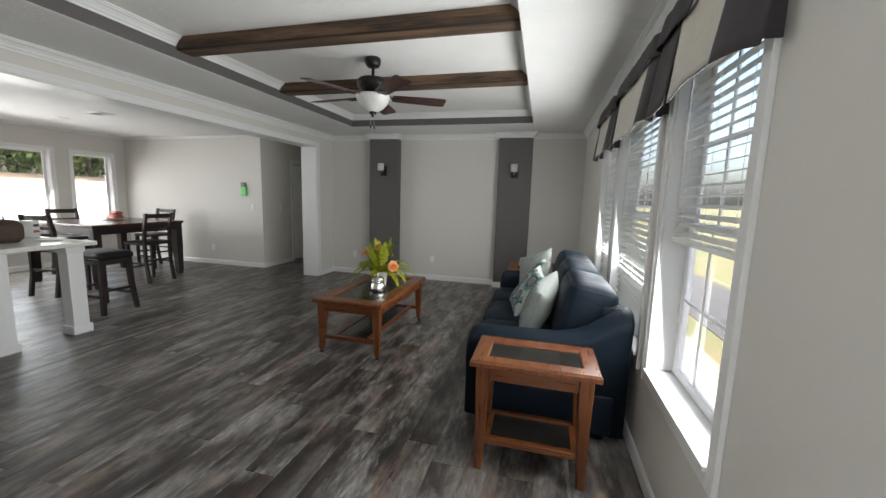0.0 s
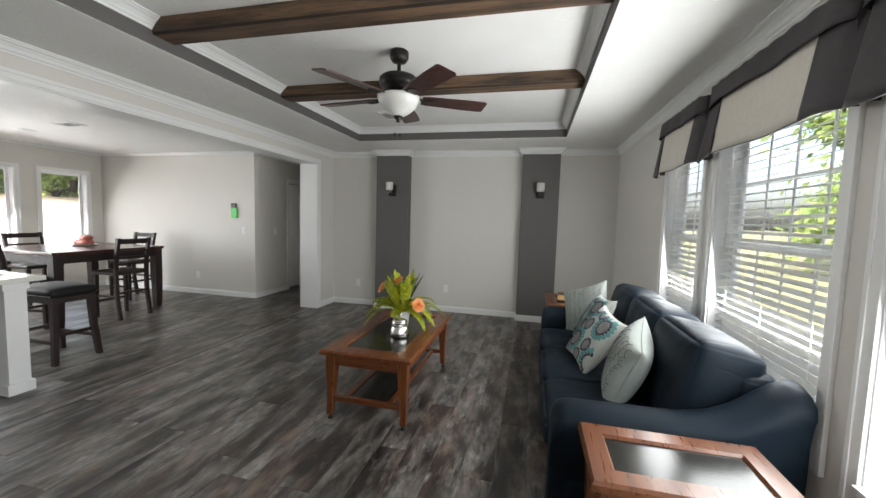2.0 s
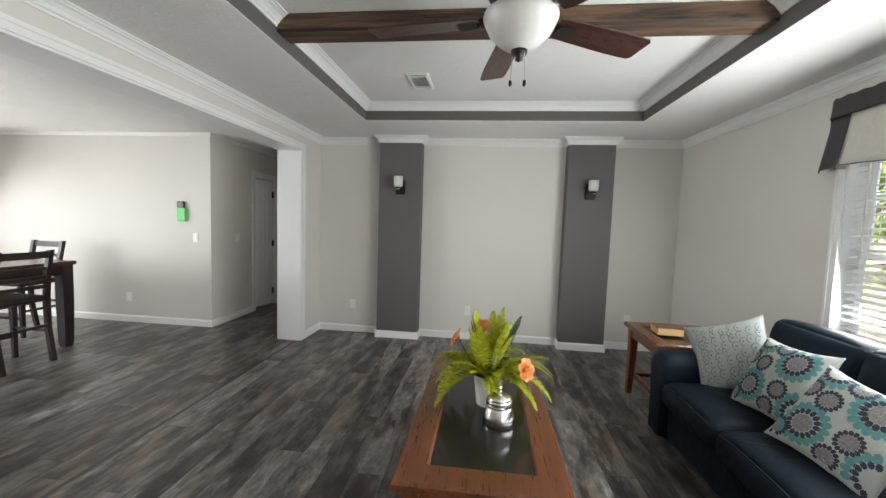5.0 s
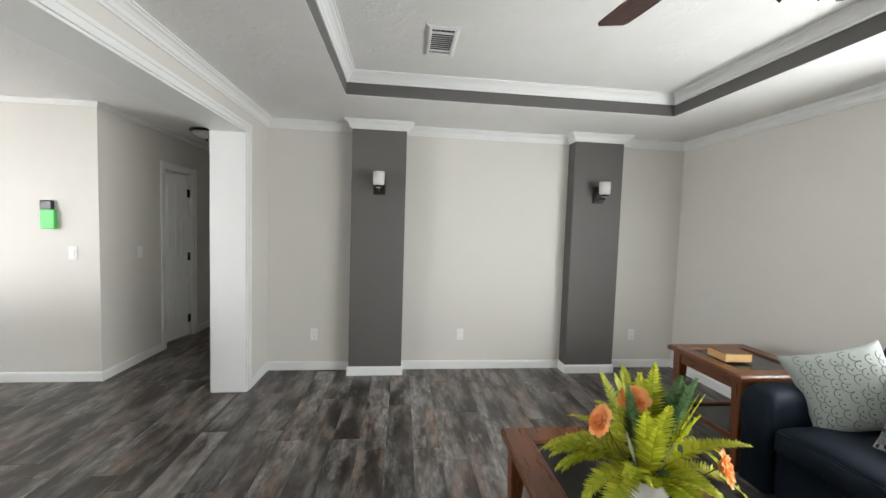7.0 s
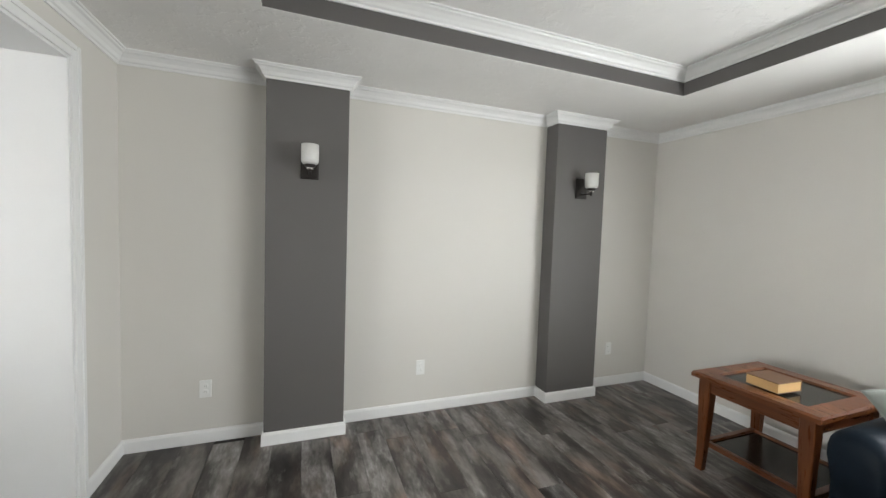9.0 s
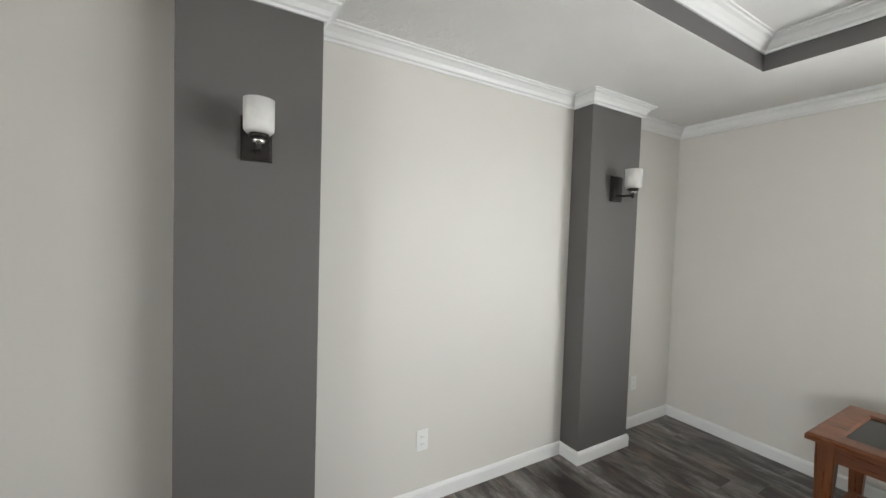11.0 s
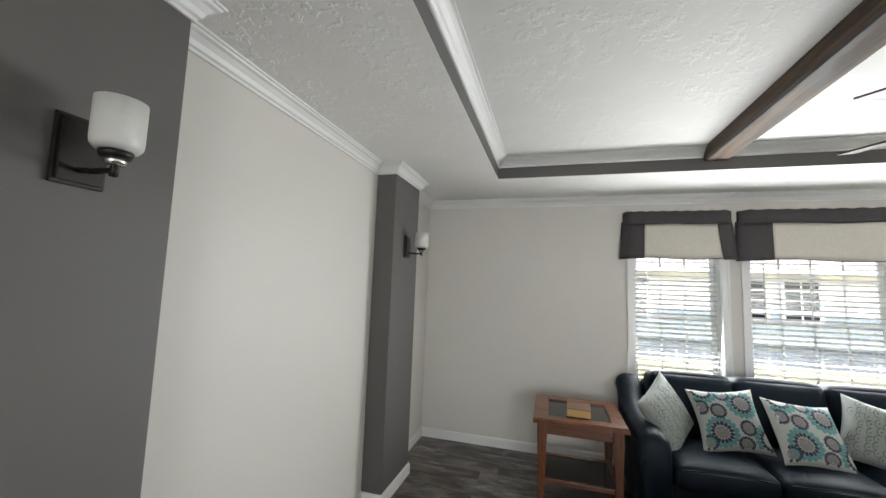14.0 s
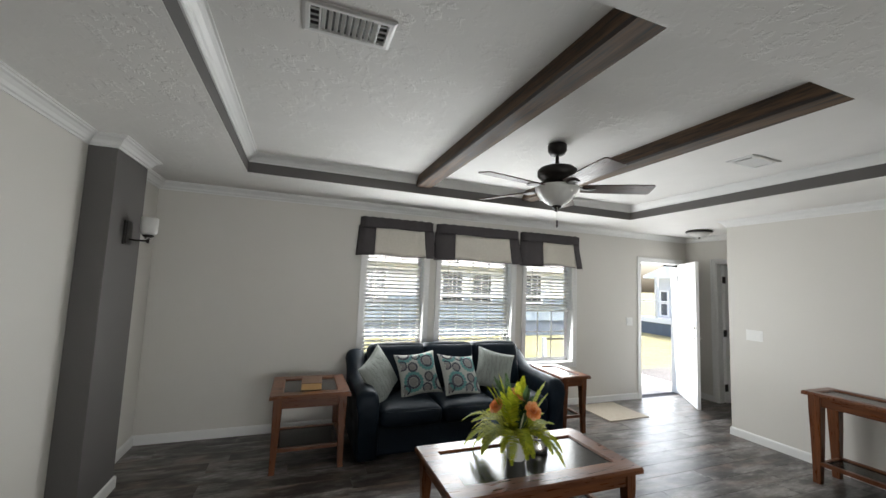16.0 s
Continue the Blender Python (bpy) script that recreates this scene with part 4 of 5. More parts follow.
# ---- blinds and valances ----
def blind(a, b, z0, z1, lab):
    v = thing("window_blind", lab, "blind", pose(EAST, 0, 0), "window blinds")
    part("headrail", box(B(), 0.035, 0.085, a, b, z1 - 0.05, z1, 0.003), BLIND, v)
    part("bottom_rail", box(B(), 0.035, 0.087, a, b, z0, z0 + 0.022, 0.004), BLIND, v)
    n = int((z1 - 0.06 - z0 - 0.03) / 0.043)
    bm = B()
    box(bm, -0.025, 0.025, a + 0.004, b - 0.004, -0.0014, 0.0014)
    first = part("slat", bm, BLIND, v)
    for k in range(n):
        o = first if k == 0 else first.copy()
        if k:
            scene.collection.objects.link(o)
        o.matrix_basis = pose(0.061, 0, z0 + 0.045 + k * 0.043, 0, -15 + 2 * math.sin(k * 2.1), 0)
    for y in (a + 0.12, (a + b) / 2, b - 0.12):
        part("ladder_cord", box(box(B(), 0.0325, 0.0335, y - 0.0012, y + 0.0012, z0 + 0.02, z1 - 0.04), 0.0885, 0.0895, y - 0.0012, y + 0.0012, z0 + 0.02, z1 - 0.04), BLIND, v)
    part("tilt_wand", tube(B(), [(0.02, b - 0.1, z1 - 0.05), (0.015, b - 0.1, z1 - 0.75)], 0.0045, 6), STEEL, v, "grey tilt wand")


for k, (a, b, z0, z1) in enumerate(WINDOWS):
    blind(a + 0.016, b - 0.016, 1.243 if k == 2 else 0.583, 2.06, "white slatted blind half raised over the window" if k == 2 else "white slatted blind lowered over the window")


def valance(a, b, seed):
    """A tailored valance: dark top band over a cream centre with dark side panels that flare at the hem."""
    rng = random.Random(seed)
    v = thing("window_valance", "charcoal and cream cloth valance over the window", "valance", pose(EAST, a, 0), "window valances")
    w = b - a
    ph = [rng.uniform(0, 6.28) for _ in range(4)]

    def ripple(y, k=1.0):
        return k * (0.007 * math.sin(9 * y / w + ph[0]) + 0.005 * math.sin(23 * y / w + ph[1]))

    def band(u, q):
        y = u * w
        edge = min(1, max(0, min(u, 1 - u)) * 14)
        return Vector((-0.028 - 0.052 * edge ** 0.4 - q * 0.018 + ripple(y, q + 0.2), y, 2.284 - q * 0.122 - 0.004 * math.sin(11 * u + ph[2]) * q + (1 - q) * 0.004 * math.sin(57 * u + ph[0])))

    part("top_band", sheet(B(), band, 44, 5, (0.006, 0, 0)), DARK_CLOTH, v, "gathered charcoal top band", True)
    lo, hi = 0.135, 0.67 if seed == 7 else 0.80

    def skirt_fn(u0, u1, drop, push):
        def fn(u, q):
            uu = u0 + (u1 - u0) * u
            edge = min(1, max(0, min(uu, 1 - uu)) * 14)
            y = uu * w + (uu - 0.5) * 0.05 * q
            return Vector((-0.022 - 0.050 * edge ** 0.4 - push * q - 0.010 * q * math.sin(5 * uu + ph[3]) + ripple(uu * w, 0.5), y, 2.188 - q * drop - 0.008 * q * math.sin(8 * uu + ph[1])))
        return fn

    part("centre_panel", sheet(B(), skirt_fn(lo, hi, 0.330, 0.035), 28, 8, (0.005, 0, 0)), CREAM, v, "cream linen centre panel", True)
    f = skirt_fn(lo, hi, 0.330, 0.035)
    part("hem_piping", tube(B(), [f(k / 20, 1.0) + Vector((0.002, 0, -0.002)) for k in range(21)], 0.004, 6), DARK_CLOTH, v, smooth=True)
    for u0, u1 in ((-0.015, lo), (hi, 1.015)):
        part("side_panel", sheet(B(), skirt_fn(u0, u1, 0.345, 0.052), 10, 8, (0.005, 0, 0)), DARK_CLOTH, v, "charcoal side panel", True)
    for yy in (0.004, w - 0.004):
        part("return", box(B(), -0.05, -0.002, yy - 0.003, yy + 0.003, 1.865, 2.281), DARK_CLOTH, v)


for k, (a, b) in enumerate(((3.68, 4.54), (2.495, 3.625), (1.51, 2.44))):
    valance(a, b, k + 5)


# ---- tables ----
def low_table(name, label, cat, m, w, d, h, rail, group="", casters=False, shelf=True, overhang=0.0, glass=True, leg=0.068):
    """A cherry table: mitred top round a smoked glass panel, aprons, tapered splayed legs, low stretchers and shelf."""
    t = thing(name, label, cat, m, group)
    x, y = w / 2, d / 2
    prof = [(0, h - 0.034), (-0.000, h - 0.012), (0.008, h), (rail - 0.008, h), (rail, h - 0.010), (rail, h - 0.034)]
    if glass:
        part("tabletop", sweep(B(), [(-x, -y), (x, -y), (x, y), (-x, y)], prof, True), TABLE_Y, t)
        part("glass_panel", box(B(), -x + rail - 0.002, x - rail + 0.002, -y + rail - 0.002, y - rail + 0.002, h - 0.026, h - 0.012), SMOKED, t, "smoked dark glass inset")
    else:
        part("tabletop", box(B(), -x, x, -y, y, h - 0.034, h, 0.006), TABLE_X, t)
    lift = 0.035 if casters else 0.0
    ax, ay = x - 0.03 - overhang, y - 0.03 - overhang
    for sx in (-1, 1):
        for sy in (-1, 1):
            rings = []
            for z, s, o in ((h - 0.034, leg, 0.0), (h - 0.13, leg, 0.0), (h * 0.5, leg * 0.84, 0.001), (h * 0.2 + lift, leg * 0.70, 0.004), (lift, leg * 0.64, 0.008)):
                cx, cy = sx * (ax - leg / 2 + o), sy * (ay - leg / 2 + o)
                c = s / 2
                e = 0.004
                rings.append([(cx + p, cy + q, z) for p, q in ((-c + e, -c), (c - e, -c), (c, -c + e), (c, c - e), (c - e, c), (-c + e, c), (-c, c - e), (-c, -c + e))])
            lg = part("leg", loft(B(), rings), TABLE_Z, t)
            if casters:
                cx, cy = sx * (ax - leg / 2 + 0.008), sy * (ay - leg / 2 + 0.008)
                part("caster", lathe(lathe(B(), [(0, 0), (0.016, 0), (0.02, 0.009), (0.016, 0.02), (0, 0.02)], 14, (cx, cy, 0)), [(0, 0.018), (0.01, 0.018), (0.01, 0.037), (0, 0.037)], 10, (cx, cy, 0)), BLACK, lg, "small dark caster", True)
    for s in (-1, 1):
        c0, c1 = sorted((s * (ay - 0.012), s * (ay - 0.034)))
        part("apron", box(B(), -ax + leg, ax - leg, c0, c1, h - 0.115, h - 0.034, 0.002), TABLE_X, t)
        c0, c1 = sorted((s * (ax - 0.012), s * (ax - 0.034)))
        part("apron", box(B(), c0, c1, -ay + leg, ay - leg, h - 0.115, h - 0.034, 0.002), TABLE_Y, t)
    zs = 0.135 if casters else 0.15
    for s in (-1, 1):
        c0, c1 = sorted((s * (ay - 0.012), s * (ay - 0.046)))
        part("stretcher", box(B(), -ax + leg * 0.75, ax - leg * 0.75, c0, c1, zs, zs + 0.034, 0.003), TABLE_X, t)
        if shelf:
            c0, c1 = sorted((s * (ax - 0.02 - (0.10 if casters else 0.03)), s * (ax - 0.05 - (0.10 if casters else 0.03))))
            part("stretcher", box(B(), c0, c1, -ay + 0.046, ay - 0.046, zs, zs + 0.03, 0.003), TABLE_Y, t)
    if shelf:
        q = ax - 0.05 - (0.10 if casters else 0.03)
        part("shelf", box(B(), -q, q, -ay + 0.048, ay - 0.048, zs + 0.008, zs + 0.020), SMOKED, t, "dark lower shelf")
    return t


low_table("coffee_table", "cherry wood coffee table with a smoked glass inset on casters", "coffee table", pose(-1.484, 3.735, 0), 0.657, 1.253, 0.508, 0.125, casters=True)
low_table("end_table", "cherry wood end table with a smoked glass inset beside the sofa", "end table", pose(0.067, 4.98, 0), 0.64, 0.64, 0.62, 0.105)
low_table("end_table", "narrow cherry wood end table by the sofa arm", "end table", pose(0.112, 2.242, 0), 0.63, 0.375, 0.617, 0.085)
low_table("console_table", "dark cherry console table against the greige wall", "console table", pose(-2.13, 0.72, 0), 1.20, 0.42, 0.76, 0.08, leg=0.085)

bk = thing("book", "thick brown book lying on the end table", "book", pose(-0.04, 4.975, 0.62, 0, 0, -3) @ Matrix.Diagonal((0.80, 0.80, 0.88, 1)))
part("cover", box(box(box(B(), -0.12, 0.12, -0.105, 0.105, 0.062, 0.068, 0.0015), -0.12, 0.12, -0.105, 0.105, 0.0, 0.005, 0.0015), 0.114, 0.12, -0.105, 0.105, 0.003, 0.065), BOOK, bk)
part("pages", box(B(), -0.116, 0.114, -0.101, 0.101, 0.005, 0.062), PAGES, bk, "tan page edges")

mat_ = thing("doormat", "thin beige woven doormat by the entry", "doormat", pose(0.325, 1.24, 0.0))
part("mat", rbox(B(), -0.30, 0.30, -0.31, 0.31, 0.0005, 0.010, 0.004), MAT, mat_)


closer = thing("door_closer", "black tubular door closer across the front doorway", "door closer", pose(0.73, -0.50, 1.985))
part("cylinder", tube(B(), [(0, 0.01, 0), (0, 0.28, 0)], 0.013, 12), BLACK, closer, smooth=True)
part("rod", tube(B(), [(0, 0.28, 0), (0, 0.52, 0)], 0.005, 8), STEEL, closer, "thin steel rod", True)
part("bracket", box(B(), -0.02, 0.02, -0.012, 0.012, -0.02, 0.02, 0.003), BLACK, closer)


# ---- sofa ----
def sofa():
    s = thing("sofa", "navy leather three-seat sofa with loose back cushions", "sofa", pose(0, 0, 0))
    y0, y1 = 2.47, 4.62
    aw = 0.20
    part("base", rbox(B(), -0.25, 0.58, y0 + 0.02, y1 - 0.02, 0.055, 0.32, 0.03), LEATHER, s, smooth=True)
    part("back_frame", rbox(B(), 0.47, 0.63, y0 + aw - 0.012, y1 - aw + 0.012, 0.06, 0.80, 0.05, (0, 0, 0.01)), LEATHER, s, smooth=True)
    n, a, b = 3, y0 + aw + 0.012, y1 - aw - 0.012
    w = (b - a) / n
    for k in range(n):
        c0, c1 = a + k * w + 0.004, a + (k + 1) * w - 0.004
        part("seat_cushion", rbox(B(), -0.315, 0.30, c0, c1, 0.305, 0.455, 0.045, (0.02, 0.004, 0.028)), LEATHER, s, smooth=True)
        m = Matrix.Translation((0.325, 0, 0.44)) @ Matrix.Rotation(radians(11), 4, "Y")
        part("back_cushion", rbox(B(), -0.10, 0.185, c0 - 0.004, c1 + 0.004, 0.0, 0.47, 0.05, (0.035, 0.006, 0.022), m), LEATHER, s, smooth=True)
        edge = [(-0.079, c0 + 0.022 + (c1 - c0 - 0.044) * k / 10, 0.452 + 0.012 * math.sin(math.pi * k / 10)) for k in range(11)]
        part("piping", tube(B(), [m @ Vector(q) for q in [(-0.083, c0 + 0.016, 0.06), (-0.083, c0 + 0.016, 0.43)] + edge + [(-0.083, c1 - 0.016, 0.43), (-0.083, c1 - 0.016, 0.06)]], 0.003, 6), LEATHER, s, smooth=True)
        lip = [(-0.318, c0 + 0.03 + (c1 - c0 - 0.06) * k / 10, 0.437 + 0.012 * math.sin(math.pi * k / 10)) for k in range(11)]
        part("piping", tube(B(), lip, 0.004, 6), LEATHER, s, smooth=True)
    tops = [(-0.305, 0.50), (-0.30, 0.575), (-0.28, 0.612), (-0.24, 0.628), (-0.1, 0.632), (0.10, 0.634), (0.24, 0.640), (0.34, 0.662), (0.42, 0.70), (0.50, 0.76), (0.57, 0.812), (0.62, 0.826), (0.635, 0.81)]
    for yin, out in ((y0 + aw, -1), (y1 - aw, 1)):
        rings = []
        for i, (x, z) in enumerate(tops):
            sh = 0.75 if i == 0 else 0.92 if i == 1 else 1.0
            sec = [(0.0, 0.06), (0.0, z - 0.09), (0.006, z - 0.05), (0.03, z - 0.016), (0.07, z - 0.001), (0.115, z), (0.16, z - 0.014), (0.192, z - 0.045), (0.2, z - 0.085), (0.188, z - 0.13), (0.178, z - 0.2), (0.172, 0.06)]
            rings.append([(x, yin + out * (0.1 + (d - 0.1) * sh), q) for d, q in sec])
        part("arm", loft(B(), rings), LEATHER, s, smooth=True)
    for x in (-0.2, 0.52):
        for y in (y0 + 0.1, y1 - 0.1):
            part("foot", lathe(B(), [(0, 0), (0.022, 0), (0.03, 0.07), (0, 0.07)], 12, (x, y, 0)), ESPRESSO, s)


sofa()


def pillow_height(u, v, thick):
    return thick * (max(0, 1 - abs(u) ** 2.4) * max(0, 1 - abs(v) ** 2.4)) ** 0.42


def pillow(label, m, size, thick, cloth, medallions=False, quilt=False, seed=1):
    """A square throw pillow lying in its own x, y plane."""
    p = thing("throw_pillow", label, "pillow", m, "throw pillows on the sofa")
    n, h = 22, size / 2
    rng = random.Random(seed)
    wob = [rng.uniform(0, 6.28) for _ in range(4)]

    def at(u, v, s, lift=0.0):
        pinch = 1 - 0.12 * (1 - abs(u) ** 2) * abs(v) ** 3, 1 - 0.12 * (1 - abs(v) ** 2) * abs(u) ** 3
        dent = 1 + 0.05 * math.sin(3 * u + wob[0]) * math.cos(2.6 * v + wob[1])
        return Vector((u * h * pinch[1], v * h * pinch[0], s * (pillow_height(u, v, thick) * dent + lift)))

    bm = B()
    grid = {}
    for s in (-1, 1):
        for i in range(n + 1):
            for j in range(n + 1):
                u, v = math.sin(math.pi / 2 * (2 * i / n - 1)), math.sin(math.pi / 2 * (2 * j / n - 1))
                rim = i in (0, n) or j in (0, n)
                key = (i, j, 0 if rim else s)
                if key not in grid:
                    grid[key] = bm.verts.new(at(u, v, s))
        for i in range(n):
            for j in range(n):
                q = []
                for a, b in ((i, j), (i + 1, j), (i + 1, j + 1), (i, j + 1)):
                    q.append(grid[(a, b, 0 if a in (0, n) or b in (0, n) else s)])
                try:
                    bm.faces.new(q)
                except ValueError:
                    pass
    part("cover", bm, cloth, p, smooth=True)
    rim = [at(u, v, 1) for u, v in [(-1 + 2 * k / 12, -1) for k in range(12)] + [(1, -1 + 2 * k / 12) for k in range(12)] + [(1 - 2 * k / 12, 1) for k in range(12)] + [(-1, 1 - 2 * k / 12) for k in range(13)]]
    part("piping", tube(B(), rim, 0.004, 6), cloth, p, smooth=True)

    def blob(bm, cu, cv, ru, rv, ang, lift, seg=8):
        ca, sa = math.cos(ang), math.sin(ang)
        ring = []
        for k in range(seg):
            a = 2 * math.pi * k / seg
            x, y = ru * math.cos(a), rv * math.sin(a)
            u, v = cu + x * ca - y * sa, cv + x * sa + y * ca
            if abs(u) > 0.97 or abs(v) > 0.97:
                return
            ring.append(bm.verts.new(at(u, v, 1, lift)))
        c = bm.verts.new(at(cu, cv, 1, lift))
        for k in range(seg):
            bm.faces.new((ring[k], ring[(k + 1) % seg], c))

    if medallions:
        big = [(-0.42, 0.40), (0.48, -0.44), (0.95, 0.62), (-0.62, -0.95)]
        small = [(0.24, 0.32), (-0.28, -0.38), (0.36, 0.80), (-0.76, -0.22), (0.80, 0.06), (-0.72, 0.80)]
        teal, navy, taupe = B(), B(), B()
        for cu, cv in big:
            for k in range(18):
                a = 2 * math.pi * k / 18
                blob(teal, cu + 0.40 * math.cos(a), cv + 0.40 * math.sin(a), 0.098, 0.075, a, 0.0018)
            for k in range(16):
                a = 2 * math.pi * (k + 0.5) / 16
                blob(navy, cu + 0.27 * math.cos(a), cv + 0.27 * math.sin(a), 0.070, 0.052, a, 0.0018)
            blob(taupe, cu, cv, 0.195, 0.195, 0, 0.0016, 18)
        for cu, cv in small:
            for k in range(16):
                a = 2 * math.pi * k / 16
                blob(navy, cu + 0.20 * math.cos(a), cv + 0.20 * math.sin(a), 0.052, 0.040, a, 0.0018)
            blob(taupe, cu, cv, 0.155, 0.155, 0, 0.0016, 16)
        part("teal_print", teal, TEAL, p, "teal printed petals", kind="stuff")
        part("navy_print", navy, NAVY, p, "navy printed dots", kind="stuff")
        part("taupe_print", taupe, TAUPE, p, "taupe printed centres", kind="stuff")
    if quilt:
        st, dots = B(), B()
        for r in range(-4, 5):
            for c in range(-4, 5):
                cu, cv = (c + 0.5 * (r % 2)) * 0.23 + rng.uniform(-0.05, 0.05), r * 0.21 + rng.uniform(-0.05, 0.05)
                bend = rng.uniform(-0.6, 0.6)
                pts = [(cu + 0.125 * math.cos(a + bend), cv + 0.11 * math.sin(a + bend)) for a in [math.pi * k / 8 for k in range(9)]]
                if all(abs(u) < 0.95 and abs(v) < 0.95 for u, v in pts):
                    tube(st, [at(u, v, 1, 0.0003) for u, v in pts], 0.0017, 4)
                    blob(dots, cu, cv + 0.02, 0.019, 0.019, 0, 0.002, 6)
        part("quilting", st, STITCH, p, "wavy grey quilting lines", kind="stuff")
        part("knots", dots, NAVY, p, "small dark knots", kind="stuff")


def lean(x, y, z, tilt, turn, spin):
    """A pillow's pose: its face towards -x, leaning back by tilt, turned about z, spun in its own plane."""
    return pose(x, y, z, 0, 0, turn) @ pose(0, 0, 0, 0, -90 + tilt, 0) @ pose(0, 0, 0, 0, 0, spin)


pillow("pale grey-green quilted throw pillow", lean(0.125, 3.09, 0.652, 20, -10, -14), 0.42, 0.10, LINEN, quilt=True, seed=2)
pillow("white throw pillow with teal and navy medallions", lean(0.025, 3.54, 0.645, 36, 14, -7), 0.43, 0.07, PILLOW_WHITE, medallions=True, seed=3)
pillow("white throw pillow with teal and navy medallions", lean(0.075, 3.97, 0.665, 30, 2, 5), 0.43, 0.07, PILLOW_WHITE, medallions=True, seed=4)
pillow("pale grey-green quilted throw pillow", lean(0.07, 4.36, 0.665, 22, 46, 24), 0.44, 0.08, LINEN, quilt=True, seed=5)


# ---- plant and jar ----
def frond(bm, start, heading, rise, length, droop, rng, wide=0.060, n=34):
    p, d = Vector(start), Vector((math.cos(heading) * math.cos(rise), math.sin(heading) * math.cos(rise), math.sin(rise)))
    pts = [p.copy()]
    for k in range(n):
        d = (d + Vector((0, 0, -droop / n))).normalized()
        p = p + d * length / n
        pts.append(p.copy())
    tube(bm, pts, [0.0016 * (1 - k / (n + 2)) + 0.0005 for k in range(n + 1)], 4)
    for k in range(3, n + 1):
        q, t = pts[k], (pts[k] - pts[k - 1]).normalized()
        side = t.cross(Vector((0, 0, 1)))
        side = side.normalized() if side.length > 0.05 else Vector((1, 0, 0))
        up = side.cross(t)
        l = wide * math.sin(math.pi * min(1, (k - 1) / (n + 0.5))) ** 0.6 * (1.1 - 0.5 * k / n) * rng.uniform(0.85, 1.1)
        for s in (-1, 1):
            ax = (side * s + t * 0.45 + up * rng.uniform(0.0, 0.25)).normalized()
            w = t * 0.0046
            v = [bm.verts.new(c) for c in (q - w, q + ax * l * 0.45 - w * 1.1 + up * 0.002, q + ax * l, q + ax * l * 0.45 + w * 1.1 + up * 0.002, q + w)]
            bm.faces.new(v)


def flower(parent, at, facing, size, seed):
    rng = random.Random(seed)
    f = part("flower", flower_mesh(rng, size), PETAL, parent, "ruffled orange silk flower", True)
    f.matrix_basis = Matrix.Translation(at) @ Vector(facing).to_track_quat("Z", "Y").to_matrix().to_4x4()


def flower_mesh(rng, size):
    bm = B()
    for layer, (cnt, open_, ln) in enumerate(((7, 1.15, 1.0), (6, 0.8, 0.85), (5, 0.45, 0.68), (4, 0.15, 0.5))):
        for k in range(cnt):
            a = 2 * math.pi * (k + 0.5 * (layer % 2)) / cnt + rng.uniform(-0.15, 0.15)
            o = Vector((math.cos(a), math.sin(a), 0))
            sd = Vector((-math.sin(a), math.cos(a), 0))
            rows = []
            for i in range(5):
                q = i / 4
                r = size * ln * q
                tilt = open_ * (0.4 + 0.6 * q)
                c = o * r * math.sin(tilt) + Vector((0, 0, r * math.cos(tilt) * 0.85))
                wd = size * 0.46 * ln * math.sin(math.pi * (0.12 + 0.68 * q))
                rows.append([bm.verts.new(c + sd * wd * s + Vector((0, 0, size * 0.07 * math.sin(7 * s + 5 * q + k) * q)) - o * wd * 0.35 * s * s) for s in (-1, -0.5, 0, 0.5, 1)])
            for i in range(4):
                for j in range(4):
                    bm.faces.new((rows[i][j], rows[i][j + 1], rows[i + 1][j + 1], rows[i + 1][j]))
    return bm


